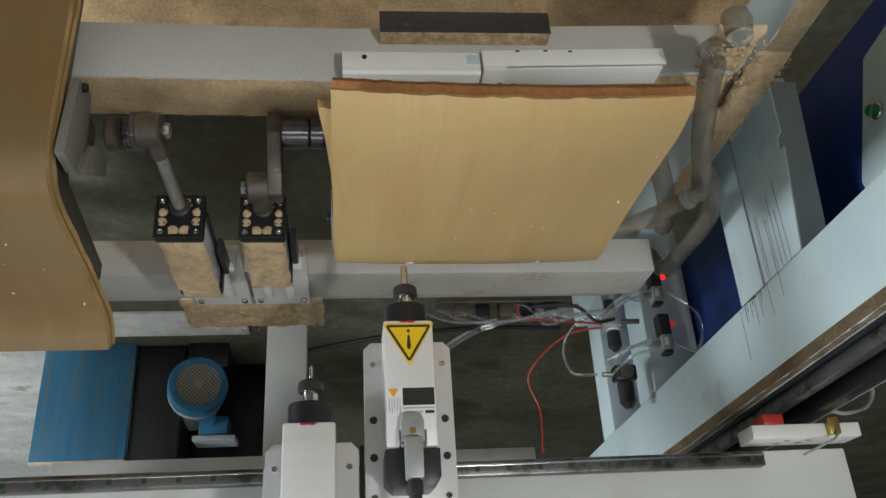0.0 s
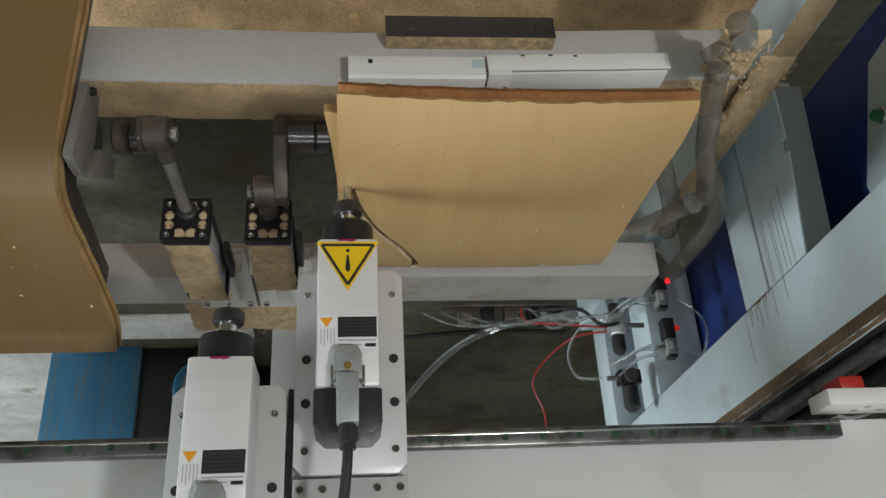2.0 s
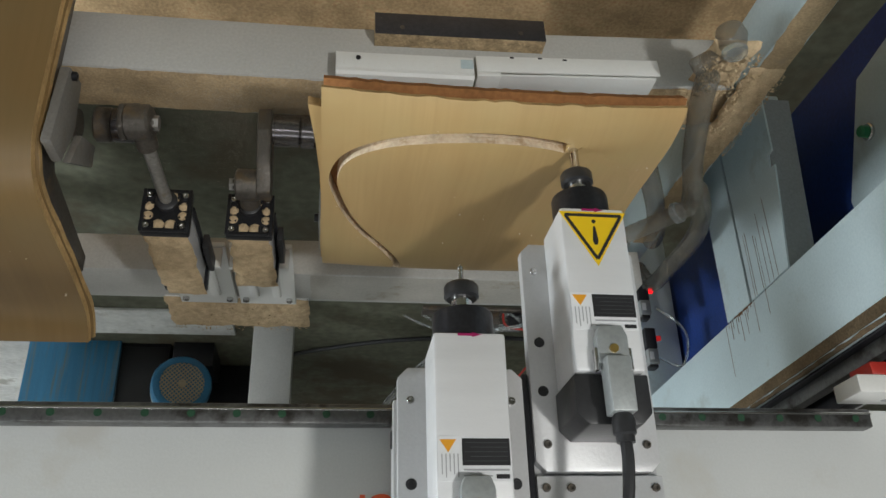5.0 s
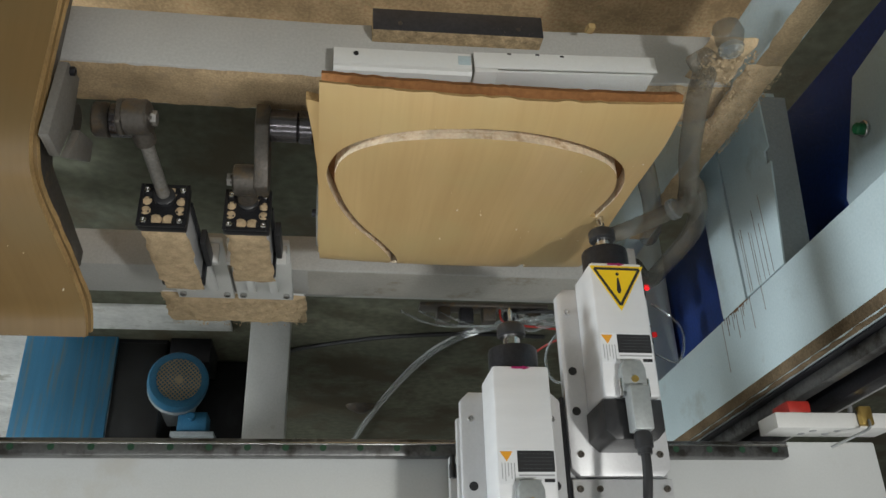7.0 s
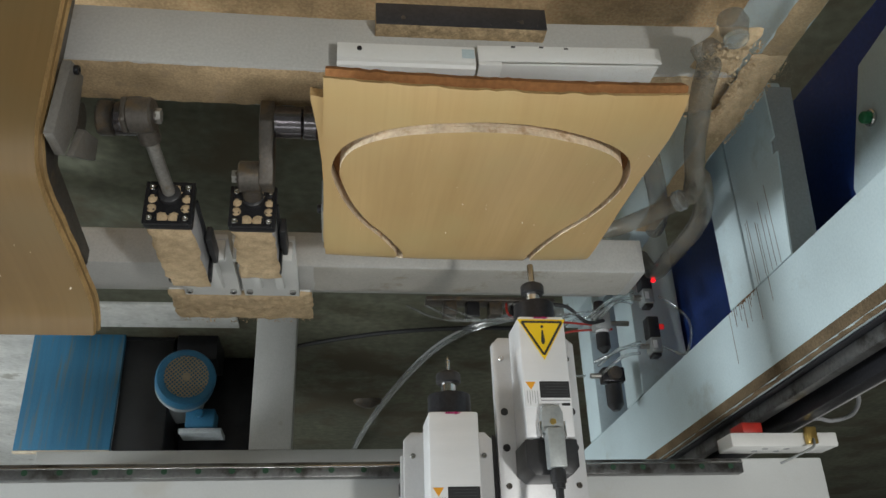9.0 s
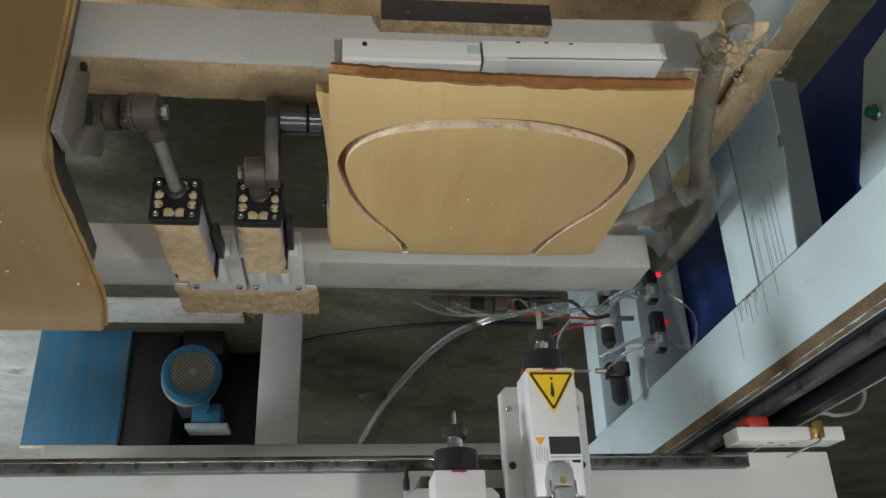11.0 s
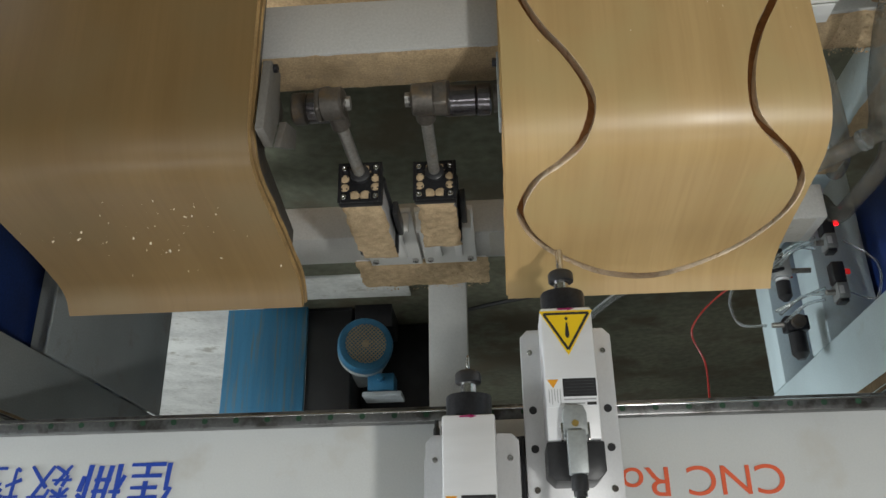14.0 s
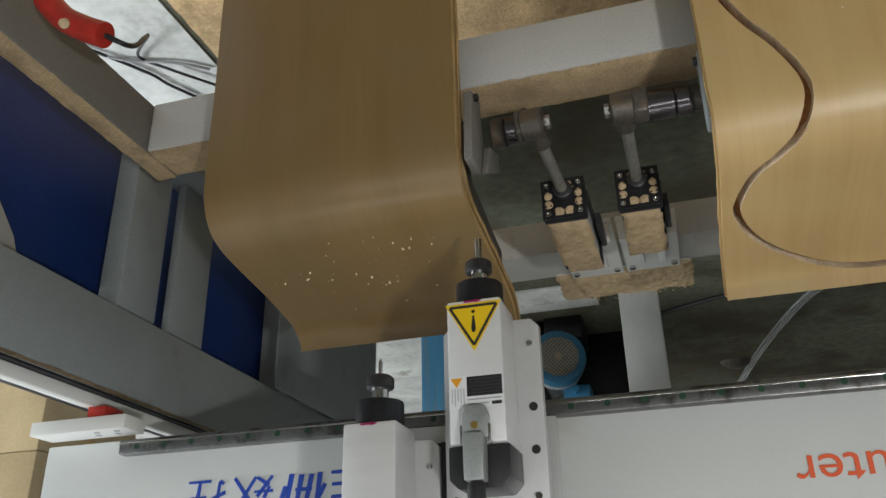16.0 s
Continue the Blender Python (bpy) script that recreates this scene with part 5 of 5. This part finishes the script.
    tagged(part("sawdust_heap", flakes(heap(-0.659, -0.56, 1.10, 1.195, 0.925, 0.012, 15, 0.005, 0.4), -0.66, -0.56, 1.09, 1.20, 0.936, 800, 4, 0.0011), SAWDUST), "coarse sawdust heap beside the duct", "sawdust", "", "stuff")
    tagged(part("duct_clamp", lathe([(0.019, -0.008), (0.021, -0.006), (0.021, 0.006), (0.019, 0.008)], 20, along((-0.660, 1.342, 1.03), (-0.61, 1.415, 1.03))), HOSE), "clear plastic clamp ring on the duct", "clamp")
    tagged(part("cable_loop", pipe([(-1.012, 1.60, 1.372), (-1.068, 1.59, 1.335), (-1.099, 1.598, 1.33), (-1.17, 1.698, 1.33), (-1.219, 1.809, 1.33), (-1.199, 1.861, 1.33), (-1.139, 1.845, 1.33), (-1.012, 1.83, 1.372)], 0.005, 8), LABEL_GREY), "pale cable looping beside the cable rail", "cable")
    t = thing("control_panel", (-0.945, 1.03, 0.9), "pale blue control plate with a green push button", "control panel")
    part("plate", prism([(-0.63, -0.15), (0.09, -0.04), (0.195, 0.16), (0.17, 0.31), (-0.63, 0.31)], "x", -0.010, 0.0, 0.002), PAINT_BLUE, t)
    part("button", rod((0.0, 0.095, 0.073), (0.022, 0.095, 0.073), 0.011, 16, 0.003), GREEN, t, "green push button")
    part("button_ring", rod((0.0, 0.095, 0.073), (0.008, 0.095, 0.073), 0.016, 16, 0.002), STEEL, t)


air_gear()


def right_corner():
    t = thing("hand_pendant", (0.985, 0.745, 0.905), "red handheld control hanging beside the side beam", "hand control")
    part("body", pipe([(0.034, -0.01, -0.022), (0.0, 0.0, 0.018), (-0.04, 0.006, 0.045), (-0.078, 0.012, 0.064)], 0.021, 14), RED, t)
    part("button", rod((-0.022, -0.014, 0.046), (-0.026, -0.022, 0.054), 0.008, 12), SAWDUST, t)
    part("cord", pipe([(-0.078, 0.012, 0.064), (-0.10, 0.05, 0.062), (0.05, 0.25, -0.15), (0.30, 0.55, -0.45), (0.49, 0.75, -0.586), (0.44, 0.83, -0.586), (0.33, 0.97, -0.586)], 0.0045, 8), RUBBER, t, "black cord")
    tagged(part("floor_cable", pipe([(1.60, 1.42, FLOOR + .012), (1.50, 1.58, FLOOR + .012), (1.47, 1.66, FLOOR + .012), (1.36, 1.86, FLOOR + .012)], 0.005, 8), RUBBER), "black cable lying on the pale floor", "cable")
    tagged(part("floor_cable", pipe([(1.66, 1.30, FLOOR + .012), (1.56, 1.48, FLOOR + .012), (1.40, 1.56, FLOOR + .012), (1.32, 1.62, FLOOR + .012)], 0.005, 8), LABEL_GREY), "grey cable lying on the pale floor", "cable")
    t = thing("control_panel", (1.31, 0.95, 1.0), "grey control plate with a green push button", "control panel")
    part("plate", prism([(-0.5, -0.06), (-0.05, -0.04), (0.10, 0.12), (0.14, 0.20), (-0.5, 0.20)], "x", 0.0, 0.012, 0.002), PAINT_GREY, t)
    part("button", rod((0.0, 0.0, 0.10), (-0.022, 0.0, 0.10), 0.011, 16, 0.003), GREEN, t, "green push button")


right_corner()


def cartons():
    t = thing("cardboard_box", (3.0, 2.9, FLOOR), "tall brown cardboard boxes stacked beyond the frame", "box")
    card = material("corrugated_card", (0.50, 0.38, 0.22), 0.85, 0, 0.08, 5, 0.05, 90, 0.2)
    for k in range(3):
        part("carton", box(-0.40, 0.40, -0.3, 0.3, k * 0.42 + 0.002, k * 0.42 + 0.42, 0.006), card, t)
        part("tape", box(-0.403, -0.4005, -0.03, 0.03, k * 0.42 + 0.01, k * 0.42 + 0.41, 0), PLY_EDGE, t)


cartons()


# ---------------------------------------------------------------- what moves
def motions():
    walk(HEAD, [(t, pose(x, y, z)) for t, x, y, z in HEAD_ROWS])
    walk(GANTRY, [(t, pose(0, y + 0.255, 1.458)) for t, x, y, z in HEAD_ROWS])
    walk(CARRIAGE, [(t, pose(x + 0.077, y + 0.255, 1.46)) for t, x, y, z in HEAD_ROWS])
    turn = [(0, -90), (11.6, -90), (11.7, -88), (11.8, -78), (11.9, -60), (12.0, -46), (12.1, -33), (12.2, -24), (12.3, -13), (12.4, -15), (12.5, -14), (12.6, -11), (12.7, -8), (12.8, -5), (12.9, -3), (13.0, -1), (13.2, 0), (16, 0)]
    walk(RIGHT_SHELL, [(t, pose(-0.219, AXIS_Y, AXIS_Z, a, 0, 0)) for t, a in turn])
    jy, jz = -0.081, 0.068

    def joint(x, a):
        c, s = math.cos(radians(a)), math.sin(radians(a))
        return (x, AXIS_Y + jy * c - jz * s, AXIS_Z + jy * s + jz * c)
    xr = -0.219 + SHELL_W / 2 + 0.128
    xl = 0.620 - SHELL_W / 2 - 0.085
    walk(ROD_RIGHT, [(t, rod_pose(CYL_RIGHT, HOLE_RIGHT, joint(xr, a))) for t, a in turn])
    walk(ROD_LEFT, [(0, rod_pose(CYL_LEFT, HOLE_LEFT, joint(xl, 0))), (16, rod_pose(CYL_LEFT, HOLE_LEFT, joint(xl, 0)))])
    # dust gathers under the shell, drifts out to one side, then to the other, and sinks
    drift = [(0, -.20, 1.10, .99), (1.6, -.18, 1.10, 1.00), (2.4, .0, 1.12, 1.05), (3.0, .12, 1.13, 1.11), (4.0, .22, 1.11, 1.10), (5.0, .10, 1.09, 1.02), (5.8, -.28, 1.08, .99),
             (6.5, -.50, 1.02, 1.02), (8.5, -.56, .99, 1.00), (10.0, -.54, .98, .80), (11.2, -.52, .98, .46), (16, -.52, .98, .44)]
    walk(DUST_CLOUD, [(t, pose(x, y, z)) for t, x, y, z in drift])
    # each chip leaves when the bit comes by
    def head_at(t):
        for a, b in zip(HEAD_ROWS, HEAD_ROWS[1:]):
            if a[0] <= t <= b[0]:
                f = (t - a[0]) / (b[0] - a[0])
                return a[1] + (b[1] - a[1]) * f, a[2] + (b[2] - a[2]) * f
    times = [k * 0.05 for k in range(0, 181)]
    for i, (ob, p0) in enumerate(CHIPS):
        x, y, z = p0.translation
        hit = min(times, key=lambda t: (head_at(t)[0] - x) ** 2 + (head_at(t)[1] - y) ** 2)
        hit = max(hit, 0.1)
        rest = FLOOR + 0.016
        ahead = 0.96 - y if 0.96 < y < 1.22 else 0.0
        drop = math.sqrt(2 * (z - rest) / 9.8) + 0.1
        p1 = Matrix.Translation((0, ahead, rest - z)) @ p0
        p0b = Matrix.Translation((0, 0, -0.012)) @ p0
        walk(ob, [(0, p0), (max(hit - 0.07, 0.03), p0), (hit, p0b), (hit + drop, p1), (16, p1)])


motions()
